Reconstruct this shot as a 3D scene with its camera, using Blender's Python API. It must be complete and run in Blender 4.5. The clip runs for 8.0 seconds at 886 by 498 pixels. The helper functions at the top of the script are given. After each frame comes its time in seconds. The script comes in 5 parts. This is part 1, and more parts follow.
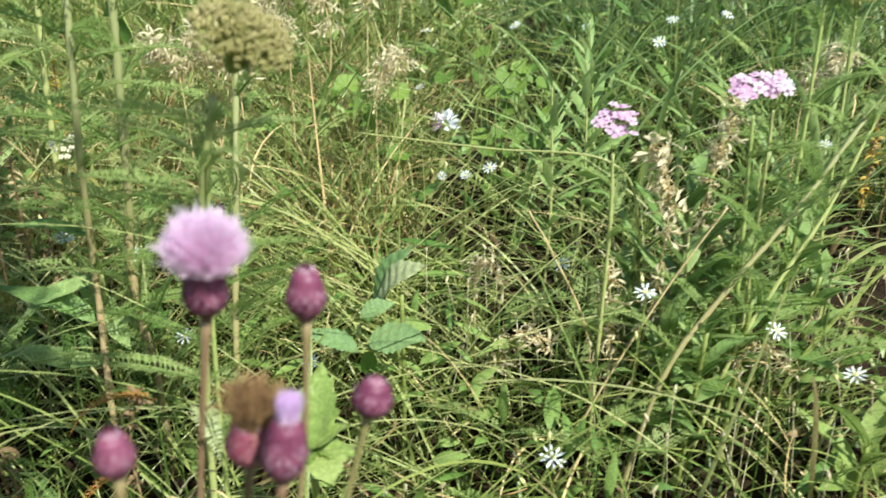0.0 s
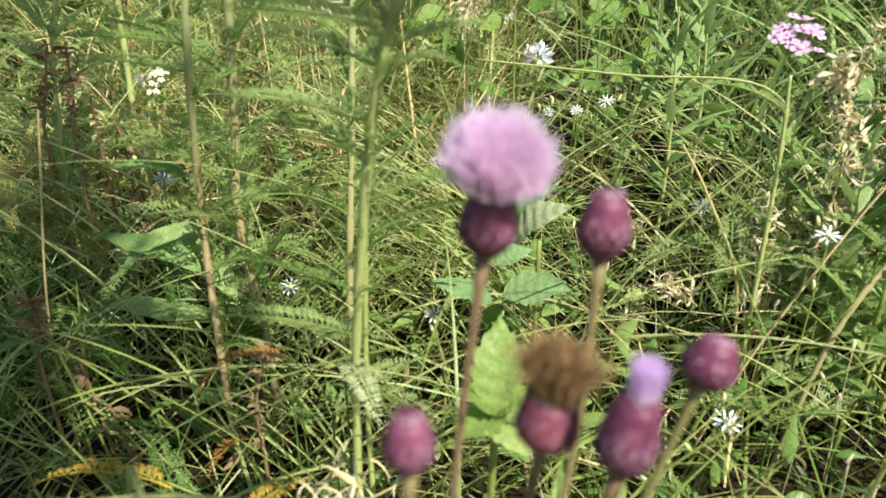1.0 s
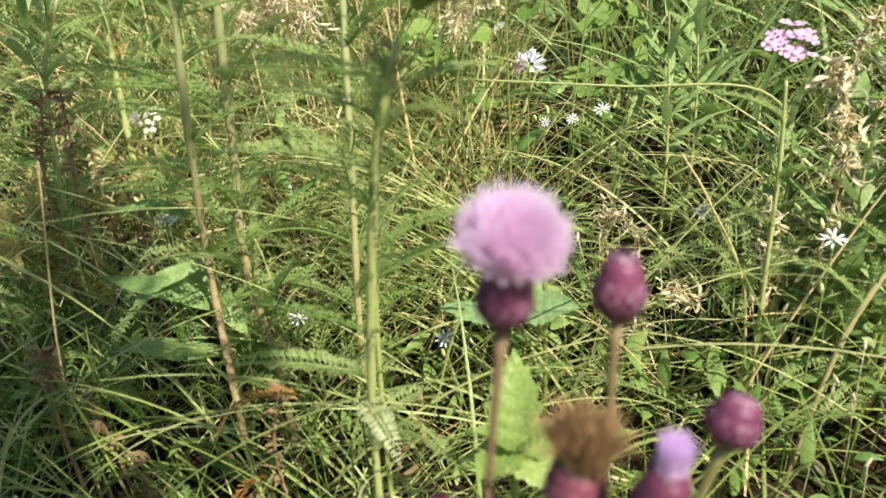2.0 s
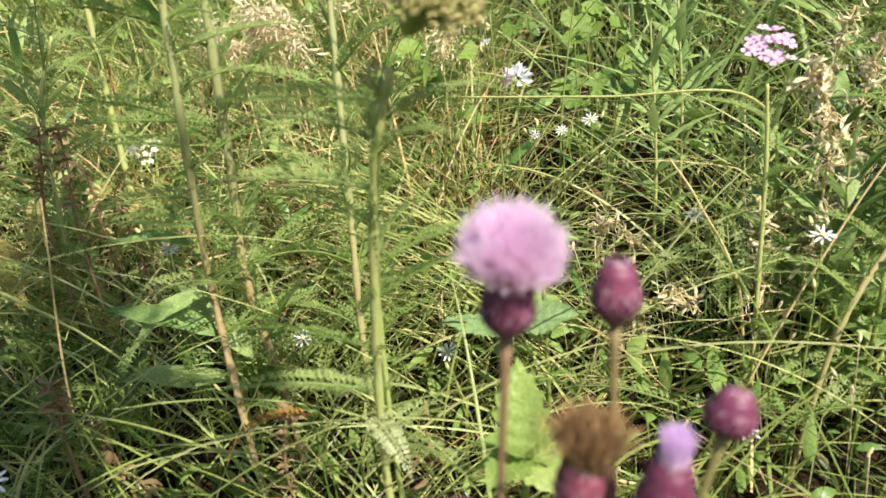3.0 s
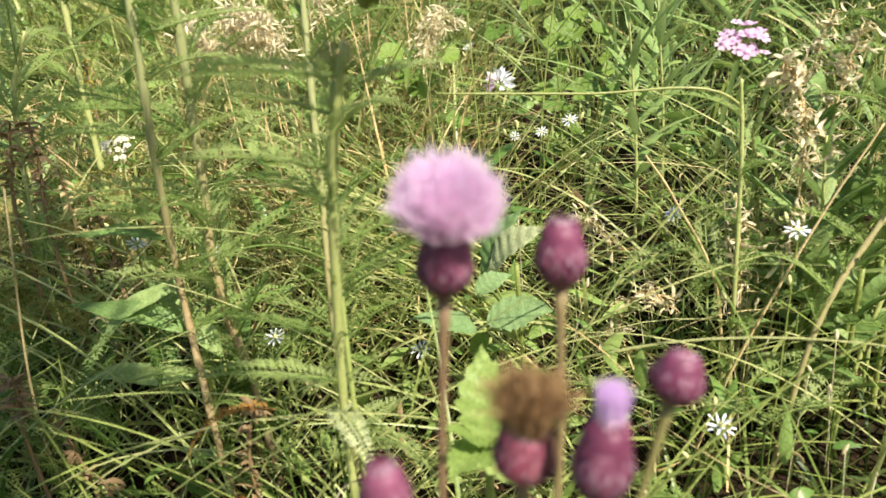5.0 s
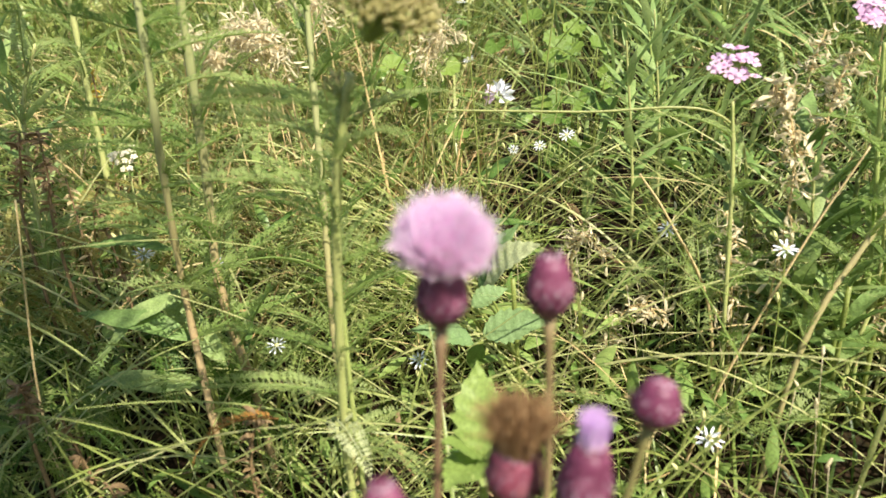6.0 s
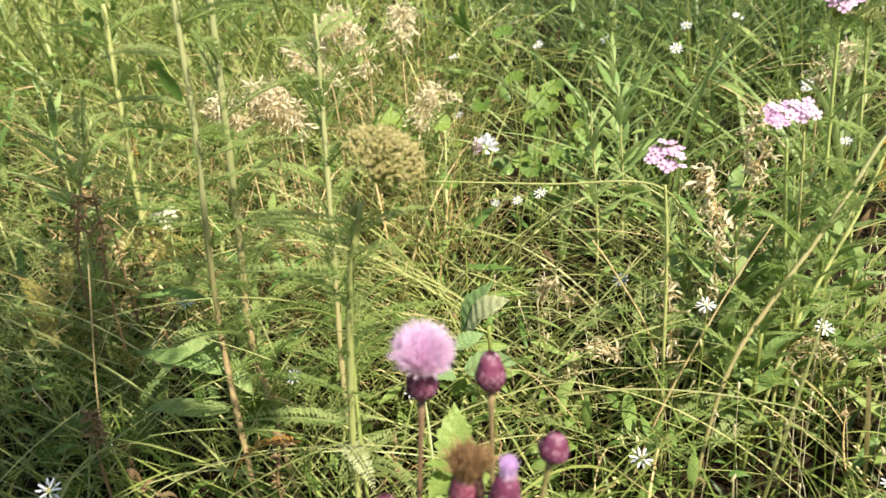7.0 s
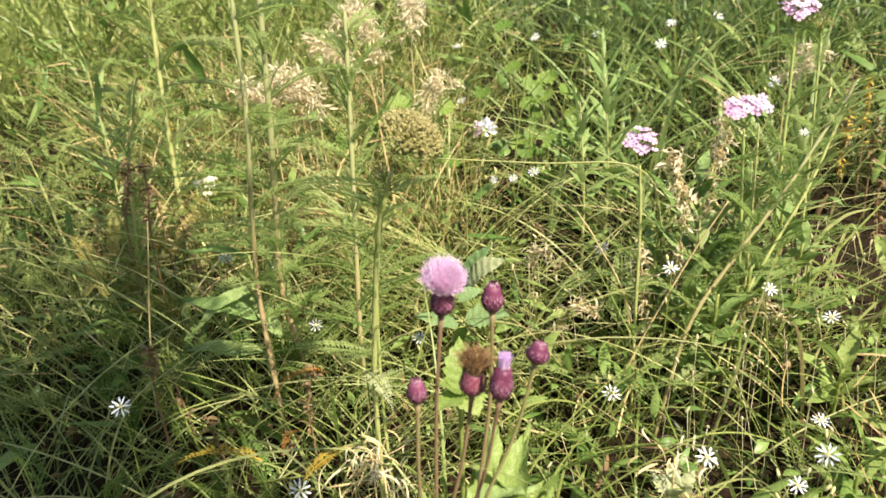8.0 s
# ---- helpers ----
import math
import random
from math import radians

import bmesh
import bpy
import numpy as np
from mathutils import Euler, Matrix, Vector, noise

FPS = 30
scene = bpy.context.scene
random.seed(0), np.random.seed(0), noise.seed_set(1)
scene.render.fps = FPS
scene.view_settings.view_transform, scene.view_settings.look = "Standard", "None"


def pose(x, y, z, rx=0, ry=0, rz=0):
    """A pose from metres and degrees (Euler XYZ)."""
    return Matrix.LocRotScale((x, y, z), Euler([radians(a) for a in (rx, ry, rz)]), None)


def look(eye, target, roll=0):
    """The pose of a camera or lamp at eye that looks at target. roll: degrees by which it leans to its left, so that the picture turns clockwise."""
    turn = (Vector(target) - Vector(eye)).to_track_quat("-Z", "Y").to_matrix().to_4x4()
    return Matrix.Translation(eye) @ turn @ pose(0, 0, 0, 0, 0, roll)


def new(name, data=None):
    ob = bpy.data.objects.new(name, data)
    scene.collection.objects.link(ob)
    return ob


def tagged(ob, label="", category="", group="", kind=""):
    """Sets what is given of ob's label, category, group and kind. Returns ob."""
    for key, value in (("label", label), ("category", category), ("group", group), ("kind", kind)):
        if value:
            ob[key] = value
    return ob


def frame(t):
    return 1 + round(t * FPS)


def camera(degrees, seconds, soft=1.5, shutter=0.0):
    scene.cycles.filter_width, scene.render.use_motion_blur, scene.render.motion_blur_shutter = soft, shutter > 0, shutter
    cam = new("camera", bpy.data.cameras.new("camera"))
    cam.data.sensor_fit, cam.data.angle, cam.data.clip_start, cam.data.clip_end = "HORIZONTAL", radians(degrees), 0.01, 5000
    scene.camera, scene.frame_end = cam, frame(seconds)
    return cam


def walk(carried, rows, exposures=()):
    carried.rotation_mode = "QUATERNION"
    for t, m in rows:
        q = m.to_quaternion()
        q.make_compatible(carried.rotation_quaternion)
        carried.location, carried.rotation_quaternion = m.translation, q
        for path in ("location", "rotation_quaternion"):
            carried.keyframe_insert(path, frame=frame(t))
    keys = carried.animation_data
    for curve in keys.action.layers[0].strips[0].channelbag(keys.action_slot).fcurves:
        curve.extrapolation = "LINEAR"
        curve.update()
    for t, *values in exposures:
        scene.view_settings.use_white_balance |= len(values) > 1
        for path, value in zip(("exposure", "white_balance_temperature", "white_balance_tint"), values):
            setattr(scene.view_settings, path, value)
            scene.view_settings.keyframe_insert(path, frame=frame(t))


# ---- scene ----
cam = camera(66, 8.0, soft=1.5, shutter=0.25)
cam.data.dof.use_dof = True
cam.data.dof.focus_distance = 0.47
cam.data.dof.aperture_fstop = 12.5
walk(cam, [
    (0, look((0.0624, -0.1418, 0.3269), (0.0431, 0.1476, 0.2500), 0.93)),
    (0.5, look((0.0305, -0.1225, 0.3106), (0.0022, 0.1629, 0.2224), 0.57)),
    (1, look((0.0034, -0.1093, 0.3100), (-0.0273, 0.1729, 0.2131), -0.10)),
    (1.5, look((0.0021, -0.1060, 0.3174), (-0.0264, 0.1757, 0.2182), -0.91)),
    (1.7, look((0.0011, -0.1047, 0.3208), (-0.0282, 0.1770, 0.2218), -1.92)),
    (2.8, look((0.0004, -0.1112, 0.3245), (-0.0293, 0.1725, 0.2318), -6.27)),
    (3, look((0.0000, -0.1117, 0.3250), (-0.0287, 0.1724, 0.2333), -6.33)),
    (3.5, look((-0.0033, -0.1123, 0.3264), (-0.0311, 0.1723, 0.2358), -6.49)),
    (4, look((-0.0026, -0.1121, 0.3267), (-0.0294, 0.1732, 0.2380), -6.33)),
    (4.5, look((0.0026, -0.1140, 0.3220), (-0.0235, 0.1719, 0.2349), -6.06)),
    (5, look((0.0087, -0.1096, 0.3125), (-0.0164, 0.1770, 0.2273), -5.82)),
    (5.2, look((0.0096, -0.1055, 0.3167), (-0.0156, 0.1812, 0.2322), -5.67)),
    (6.3, look((0.0107, -0.1293, 0.3236), (-0.0137, 0.1576, 0.2396), -5.13)),
    (6.5, look((0.0179, -0.1410, 0.3361), (-0.0065, 0.1456, 0.2509), -5.17)),
    (7, look((0.0238, -0.1841, 0.3715), (0.0005, 0.1034, 0.2889), -4.87)),
    (7.5, look((0.0140, -0.2278, 0.3801), (-0.0078, 0.0597, 0.2969), -4.23)),
    (8, look((0.0193, -0.2570, 0.3807), (-0.0012, 0.0285, 0.2909), -3.46)),
], exposures=[(0, 0.90, 6000, 2), (1, 0.93, 6250, 5), (1.7, 0.96, 6350, 8), (3.2, 1.04, 6600, 10), (6.5, 1.07, 6700, 11), (8, 1.11, 6900, 14)])

# ---------- world and sun ----------
world = bpy.data.worlds.new("sky")
scene.world = world
world.use_nodes = True
wn = world.node_tree
sky = wn.nodes.new("ShaderNodeTexSky")
sky.sky_type = "NISHITA"
sky.sun_disc = False
SUN_ELEVATION, SUN_AZIMUTH = radians(46), radians(141)   # azimuth clockwise from +y
sky.sun_elevation, sky.sun_rotation = SUN_ELEVATION, SUN_AZIMUTH
bg = wn.nodes["Background"]
bg.inputs["Strength"].default_value = 0.085
wn.links.new(sky.outputs["Color"], bg.inputs["Color"])
sun_data = bpy.data.lights.new("sun", "SUN")
sun_data.energy, sun_data.angle, sun_data.color = 4.6, radians(0.6), (1.0, 0.94, 0.84)
sun_lamp = new("sun", sun_data)
toward = Vector((math.sin(SUN_AZIMUTH) * math.cos(SUN_ELEVATION), math.cos(SUN_AZIMUTH) * math.cos(SUN_ELEVATION), math.sin(SUN_ELEVATION)))
sun_lamp.matrix_world = look(toward * 10, (0, 0, 0))


# ---------- materials ----------
def ramp(nt, stops):
    node = nt.nodes.new("ShaderNodeValToRGB")
    els = node.color_ramp.elements
    while len(els) < len(stops):
        els.new(0.5)
    for e, (p, c) in zip(els, stops):
        e.position, e.color = p, (*c, 1)
    return node


def plant(name, colours, rough=0.5, through_light=0.3, grain=900.0, mottle=90.0, relief=0.15, per_object=False, spec=0.35, fleck=0.28):
    """Leaf, stem and petal matter: a hue for each piece, mottling at two scales, fine relief and light shining through."""
    m = bpy.data.materials.new(name)
    m.use_nodes = True
    nt = m.node_tree
    bsdf, out = nt.nodes["Principled BSDF"], nt.nodes["Material Output"]
    geo, info, pos = nt.nodes.new("ShaderNodeNewGeometry"), nt.nodes.new("ShaderNodeObjectInfo"), nt.nodes.new("ShaderNodeTexCoord")
    n1, n2 = nt.nodes.new("ShaderNodeTexNoise"), nt.nodes.new("ShaderNodeTexNoise")
    n1.inputs["Scale"].default_value, n2.inputs["Scale"].default_value = mottle, grain
    n1.inputs["Detail"].default_value, n2.inputs["Detail"].default_value = 3, 2
    where = pos.outputs["Object"]
    for n in (n1, n2):
        nt.links.new(where, n.inputs["Vector"])
    pick = nt.nodes.new("ShaderNodeMath")
    pick.operation = "MULTIPLY_ADD"
    nt.links.new(n1.outputs["Fac"], pick.inputs[0])
    pick.inputs[1].default_value = 0.55
    nt.links.new((info if per_object else geo).outputs["Random" if per_object else "Random Per Island"], pick.inputs[2])
    shift = nt.nodes.new("ShaderNodeMath")
    shift.operation = "SUBTRACT"
    nt.links.new(pick.outputs[0], shift.inputs[0])
    shift.inputs[1].default_value = 0.27
    k = len(colours) - 1
    cr = ramp(nt, [(i / k if k else 0, c) for i, c in enumerate(colours)])
    nt.links.new(shift.outputs[0], cr.inputs["Fac"])
    val = nt.nodes.new("ShaderNodeMapRange")
    val.inputs["From Min"].default_value, val.inputs["From Max"].default_value = 0.25, 0.75
    val.inputs["To Min"].default_value, val.inputs["To Max"].default_value = 1 - fleck, 1 + fleck * 0.9
    nt.links.new(n2.outputs["Fac"], val.inputs["Value"])
    mul = nt.nodes.new("ShaderNodeMix")
    mul.data_type, mul.blend_type = "RGBA", "MULTIPLY"
    mul.inputs["Factor"].default_value = 1.0
    nt.links.new(cr.outputs["Color"], mul.inputs["A"])
    nt.links.new(val.outputs["Result"], mul.inputs["B"])
    colour = mul.outputs["Result"]
    nt.links.new(colour, bsdf.inputs["Base Color"])
    bsdf.inputs["Roughness"].default_value = rough
    bsdf.inputs["Specular IOR Level"].default_value = spec
    bump = nt.nodes.new("ShaderNodeBump")
    bump.inputs["Strength"].default_value, bump.inputs["Distance"].default_value = relief, 0.0006
    nt.links.new(n2.outputs["Fac"], bump.inputs["Height"])
    nt.links.new(bump.outputs["Normal"], bsdf.inputs["Normal"])
    if through_light > 0:
        tr, mix = nt.nodes.new("ShaderNodeBsdfTranslucent"), nt.nodes.new("ShaderNodeMixShader")
        nt.links.new(colour, tr.inputs["Color"])
        mix.inputs["Fac"].default_value = through_light
        nt.links.new(bsdf.outputs["BSDF"], mix.inputs[1])
        nt.links.new(tr.outputs["BSDF"], mix.inputs[2])
        nt.links.new(mix.outputs["Shader"], out.inputs["Surface"])
    return m


GRASS = plant("grass_green", [(0.17, 0.25, 0.05), (0.26, 0.33, 0.08), (0.35, 0.40, 0.11), (0.45, 0.46, 0.17)], 0.38, 0.42, spec=0.45)
# Undergrowth green, darkened so its colour carries the shade low in the sward.
GRASS_SHADED = plant("grass_shaded", [(0.035, 0.07, 0.015), (0.07, 0.115, 0.025), (0.13, 0.18, 0.04)], 0.42, 0.38)
STRAW = plant("straw", [(0.4, 0.266, 0.108), (0.56, 0.408, 0.183), (0.68, 0.532, 0.274), (0.36, 0.228, 0.0913)], 0.6, 0.2)
RUST = plant("rusty_dead_leaf", [(0.15, 0.095, 0.045), (0.23, 0.15, 0.07), (0.28, 0.20, 0.10)], 0.7, 0.15)
BLEACHED = plant("bleached_chaff", [(0.60, 0.51, 0.30), (0.72, 0.63, 0.41), (0.82, 0.75, 0.54)], 0.65, 0.35)
YARROW_LEAF = plant("yarrow_leaf", [(0.29, 0.41, 0.11), (0.36, 0.47, 0.15), (0.43, 0.51, 0.20)], 0.5, 0.6, per_object=True)
YARROW_FOLIAGE = plant("yarrow_foliage", [(0.20, 0.28, 0.07), (0.29, 0.37, 0.10), (0.39, 0.45, 0.15)], 0.5, 0.48)
YELLOW_LEAF = plant("yellowed_leaf", [(0.42, 0.266, 0.0332), (0.58, 0.38, 0.0498), (0.38, 0.342, 0.0664)], 0.55, 0.3)
YARROW_STEM = plant("yarrow_stem", [(0.28, 0.34, 0.10), (0.34, 0.39, 0.12), (0.35, 0.34, 0.14)], 0.5, 0.0, per_object=True, fleck=0.15)
RED_STEM = plant("reddish_stem", [(0.31, 0.22, 0.11), (0.34, 0.265, 0.125), (0.32, 0.285, 0.125)], 0.5, 0.0, per_object=True, fleck=0.18)
SEED_BUD = plant("yarrow_seed_head", [(0.42, 0.39, 0.15), (0.52, 0.47, 0.20), (0.60, 0.53, 0.29)], 0.6, 0.3, per_object=True)
SEED_FLUFF = plant("yarrow_seed_fluff", [(0.42, 0.39, 0.15), (0.52, 0.47, 0.20), (0.60, 0.53, 0.29)], 0.6, 0.3)
PINK = plant("pink_ray", [(0.78, 0.48, 0.70), (0.85, 0.62, 0.80), (0.90, 0.76, 0.88)], 0.5, 0.45, relief=0.05, per_object=True, fleck=0.12)
CREAM = plant("cream_floret", [(0.74, 0.665, 0.465), (0.82, 0.76, 0.581)], 0.5, 0.3, relief=0.05)
WHITE = plant("white_petal", [(0.80, 0.82, 0.86), (0.86, 0.88, 0.92)], 0.45, 0.25, relief=0.03)
POLLEN = plant("flower_centre", [(0.55, 0.57, 0.207), (0.68, 0.627, 0.299)], 0.6, 0.1)
FLORET = plant("thistle_floret", [(0.84, 0.47, 0.72), (0.90, 0.59, 0.80), (0.94, 0.70, 0.87)], 0.5, 0.5, relief=0.03, fleck=0.1)
FLORET_TIP = plant("thistle_floret_tip", [(0.92, 0.70, 0.87), (0.95, 0.83, 0.93)], 0.5, 0.5, relief=0.03, fleck=0.1)
BRACT = plant("thistle_bract", [(0.125, 0.028, 0.062), (0.19, 0.05, 0.10), (0.27, 0.09, 0.15)], 0.45, 0.05, per_object=True)
BRACT_TIP = plant("thistle_bract_tip", [(0.34, 0.19, 0.26), (0.48, 0.34, 0.40)], 0.6, 0.05)
PAPPUS = plant("faded_floret", [(0.2, 0.114, 0.0498), (0.3, 0.176, 0.0789), (0.4, 0.257, 0.124)], 0.75, 0.2)
THISTLE_STEM = plant("thistle_stem", [(0.18, 0.105, 0.062), (0.22, 0.165, 0.075), (0.25, 0.23, 0.085)], 0.55, 0.0, mottle=40, per_object=True, fleck=0.12)
BROAD = plant("broad_leaf", [(0.25, 0.35, 0.085), (0.31, 0.41, 0.11), (0.38, 0.46, 0.145)], 0.5, 0.42, per_object=True, relief=0.3, mottle=160, spec=0.3)
BROAD_DARK = plant("broad_leaf_dark", [(0.18, 0.29, 0.08), (0.24, 0.35, 0.11), (0.30, 0.40, 0.14)], 0.55, 0.35, per_object=True, relief=0.4, spec=0.3, mottle=150)
HERB = plant("herb_leaf", [(0.1, 0.199, 0.0415), (0.19, 0.304, 0.0706), (0.31, 0.408, 0.116)], 0.4, 0.38, spec=0.45)
WILLOW = plant("narrow_leaf", [(0.21, 0.32, 0.095), (0.28, 0.39, 0.125), (0.36, 0.45, 0.17)], 0.45, 0.38, per_object=True)


def soil_material():
    m = bpy.data.materials.new("soil")
    m.use_nodes = True
    nt = m.node_tree
    bsdf = nt.nodes["Principled BSDF"]
    pos = nt.nodes.new("ShaderNodeTexCoord")
    n1, n2 = nt.nodes.new("ShaderNodeTexNoise"), nt.nodes.new("ShaderNodeTexNoise")
    n1.inputs["Scale"].default_value, n2.inputs["Scale"].default_value = 18, 260
    n1.inputs["Detail"].default_value = n2.inputs["Detail"].default_value = 5
    for n in (n1, n2):
        nt.links.new(pos.outputs["Object"], n.inputs["Vector"])
    a = ramp(nt, [(0.3, (0.016, 0.010, 0.006)), (0.5, (0.034, 0.022, 0.012)), (0.7, (0.045, 0.034, 0.016))])
    nt.links.new(n1.outputs["Fac"], a.inputs["Fac"])
    mul = nt.nodes.new("ShaderNodeMix")
    mul.data_type, mul.blend_type = "RGBA", "MULTIPLY"
    mul.inputs["Factor"].default_value = 0.7
    nt.links.new(a.outputs["Color"], mul.inputs["A"])
    nt.links.new(n2.outputs["Color"], mul.inputs["B"])
    nt.links.new(mul.outputs["Result"], bsdf.inputs["Base Color"])
    bsdf.inputs["Roughness"].default_value = 0.95
    bsdf.inputs["Specular IOR Level"].default_value = 0.08
    bump = nt.nodes.new("ShaderNodeBump")
    bump.inputs["Strength"].default_value, bump.inputs["Distance"].default_value = 0.8, 0.004
    nt.links.new(n2.outputs["Fac"], bump.inputs["Height"])
    nt.links.new(bump.outputs["Normal"], bsdf.inputs["Normal"])
    return m


BRACT_RED = plant("faded_bract", [(0.19, 0.04, 0.07), (0.26, 0.07, 0.105), (0.32, 0.115, 0.14)], 0.45, 0.05, per_object=True)
PALE_GRASS = plant("pale_grass", [(0.36, 0.42, 0.13), (0.46, 0.49, 0.18), (0.57, 0.56, 0.25)], 0.38, 0.42, spec=0.5)
DULL = plant("dull_leaf", [(0.16, 0.26, 0.095), (0.21, 0.31, 0.125)], 0.6, 0.3, per_object=True, relief=0.2, spec=0.2, mottle=150)
CREEPER = plant("creeper_leaf", [(0.10, 0.185, 0.03), (0.15, 0.24, 0.04), (0.20, 0.29, 0.05)], 0.45, 0.3, per_object=True, relief=0.3)
PALE_LEAF = plant("pale_leaf", [(0.42, 0.465, 0.232), (0.5, 0.532, 0.29)], 0.6, 0.3, per_object=True)
BLUE_GRASS = plant("blue_green_grass", [(0.10, 0.17, 0.055), (0.16, 0.24, 0.08), (0.24, 0.32, 0.11)], 0.42, 0.38, spec=0.45)
LILAC = plant("lilac_floret", [(0.80, 0.58, 0.84), (0.88, 0.72, 0.92)], 0.5, 0.5, relief=0.03, fleck=0.1)
ORANGE_LEAF = plant("orange_dead_leaf", [(0.36, 0.17, 0.05), (0.48, 0.24, 0.06), (0.52, 0.32, 0.08)], 0.6, 0.3, per_object=True)
OLIVE_FERN = plant("olive_feather", [(0.30, 0.27, 0.07), (0.38, 0.35, 0.10), (0.42, 0.33, 0.12)], 0.55, 0.4, per_object=True)
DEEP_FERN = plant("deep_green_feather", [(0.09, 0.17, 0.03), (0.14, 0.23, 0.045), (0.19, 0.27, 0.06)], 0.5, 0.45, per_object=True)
SOIL = soil_material()


def two_tone(m, upper, low, high):
    """Lets a stem's colour pass over to another between two heights."""
    nt = m.node_tree
    bsdf = nt.nodes["Principled BSDF"]
    source = bsdf.inputs["Base Color"].links[0].from_socket
    pos, split, span, mix = (nt.nodes.new(k) for k in ("ShaderNodeTexCoord", "ShaderNodeSeparateXYZ", "ShaderNodeMapRange", "ShaderNodeMix"))
    nt.links.new(pos.outputs["Object"], split.inputs[0])
    nt.links.new(split.outputs["Z"], span.inputs["Value"])
    span.inputs["From Min"].default_value, span.inputs["From Max"].default_value = low, high
    mix.data_type = "RGBA"
    nt.links.new(span.outputs["Result"], mix.inputs["Factor"])
    nt.links.new(source, mix.inputs["A"])
    mix.inputs["B"].default_value = (*upper, 1)
    nt.links.new(mix.outputs["Result"], bsdf.inputs["Base Color"])


two_tone(RED_STEM, (0.30, 0.315, 0.135), 0.20, 0.31)


# ---------- geometry helpers ----------
rng = np.random.default_rng(7)
UP = np.array([0.0, 0.0, 1.0])


def unit(a):
    a = np.asarray(a, float)
    return a / np.maximum(np.linalg.norm(a, axis=-1, keepdims=True), 1e-9)


def join(*pieces):
    """One (vertices, faces) pair from several."""
    vs, fs, n = [], [], 0
    for v, f in pieces:
        v = np.asarray(v, float).reshape(-1, 3)
        vs.append(v)
        fs += [tuple(i + n for i in face) for face in (f.tolist() if isinstance(f, np.ndarray) else f)]
        n += len(v)
    return np.concatenate(vs), fs


def mesh_of(name, geo, material, smooth=True):
    v, f = geo
    me = bpy.data.meshes.new(name)
    me.from_pydata(np.asarray(v, float).reshape(-1, 3).tolist(), [], f.tolist() if isinstance(f, np.ndarray) else f)
    for m in material if isinstance(material, (list, tuple)) else (material,):
        me.materials.append(m)
    if smooth:
        me.shade_smooth()
    return me


def part(name, geo, material, parent=None, label="", m=None, mesh=None):
    """One mesh object, under a thing or a part; geometry in the world's metres unless m places it."""
    ob = new(name, mesh or mesh_of(name, geo, material))
    if m is not None:
        ob.matrix_basis = m
    if parent is not None:
        ob.parent = parent
        ob.matrix_parent_inverse = placed(parent).inverted()
    return tagged(ob, label)


def placed(ob):
    """The world pose of a thing or a part of it."""
    return ob.matrix_basis if ob.parent is None else placed(ob.parent) @ ob.matrix_parent_inverse @ ob.matrix_basis


def thing(name, place, label, category, group=""):
    ob = new(name)
    ob.empty_display_size = 0.01
    ob.location = place
    return tagged(ob, label, category, group)


PROFILES = {
    "grass": lambda t: np.clip(0.55 + 1.2 * t, 0, 1) * np.sqrt(np.clip(1.02 - t, 0.0004, 1)),
    "lance": lambda t: np.clip(np.sin(np.pi * np.clip(t, 0.02, 0.985) ** 0.75), 0.03, 1),
    "round": lambda t: np.sqrt(np.clip(1 - (2 * np.clip(t, 0.01, 0.99) - 1) ** 2, 0.01, 1)),
    "stalk": lambda t: 1 - 0.6 * t,
}


def blades(base, az, elev, length, droop, width, seg=6, curl=0.0, fold=0.25, roll=0.0, profile="grass", flat=False):
    """Bending strips that start at base, head for azimuth az at elevation elev and sink by droop (radians) towards the tip."""
    base = np.atleast_2d(np.asarray(base, float))
    n = len(base)
    az, elev, length, droop, width, curl, roll = (np.broadcast_to(np.asarray(a, float), n)[:, None] for a in (az, elev, length, droop, width, curl, roll))
    t = np.linspace(0, 1, seg)[None]
    e, a = elev - droop * t**1.4, az + curl * t
    tan = np.stack([np.cos(e) * np.cos(a), np.cos(e) * np.sin(a), np.sin(e)], -1)
    step = np.concatenate([np.zeros((n, 1, 3)), (tan[:, 1:] + tan[:, :-1]) / 2 * (length / (seg - 1))[..., None]], 1)
    p = base[:, None] + np.cumsum(step, 1)
    side = np.stack([-np.sin(a), np.cos(a), 0 * a], -1)
    nor = np.cross(tan, side)
    side, nor = side * np.cos(roll)[..., None] + nor * np.sin(roll)[..., None], nor * np.cos(roll)[..., None] - side * np.sin(roll)[..., None]
    w = (width * PROFILES[profile](t) / 2)[..., None]
    if flat:
        v = np.stack([p - side * w, p + side * w], 2).reshape(-1, 3)
        c = 2
    else:
        v = np.stack([p - side * w, p - nor * w * fold * -1, p + side * w], 2).reshape(-1, 3)
        c = 3
    i = (np.arange(n)[:, None, None] * seg + np.arange(seg - 1)[None, :, None]) * c + np.arange(c - 1)[None, None]
    f = np.stack([i, i + 1, i + c + 1, i + c], -1).reshape(-1, 4)
    return v, f


def spine(base, az, elev, length, droop, seg=12, curl=0.0):
    """The middle line of such a strip, with its directions."""
    t = np.linspace(0, 1, seg)
    e, a = elev - droop * t**1.4, az + curl * t
    tan = np.stack([np.cos(e) * np.cos(a), np.cos(e) * np.sin(a), np.sin(e)], -1)
    p = np.asarray(base, float) + np.concatenate([np.zeros((1, 3)), np.cumsum((tan[1:] + tan[:-1]) / 2 * length / (seg - 1), 0)])
    side = np.stack([-np.sin(a), np.cos(a), 0 * a], -1)
    return p, tan, side, np.cross(tan, side)


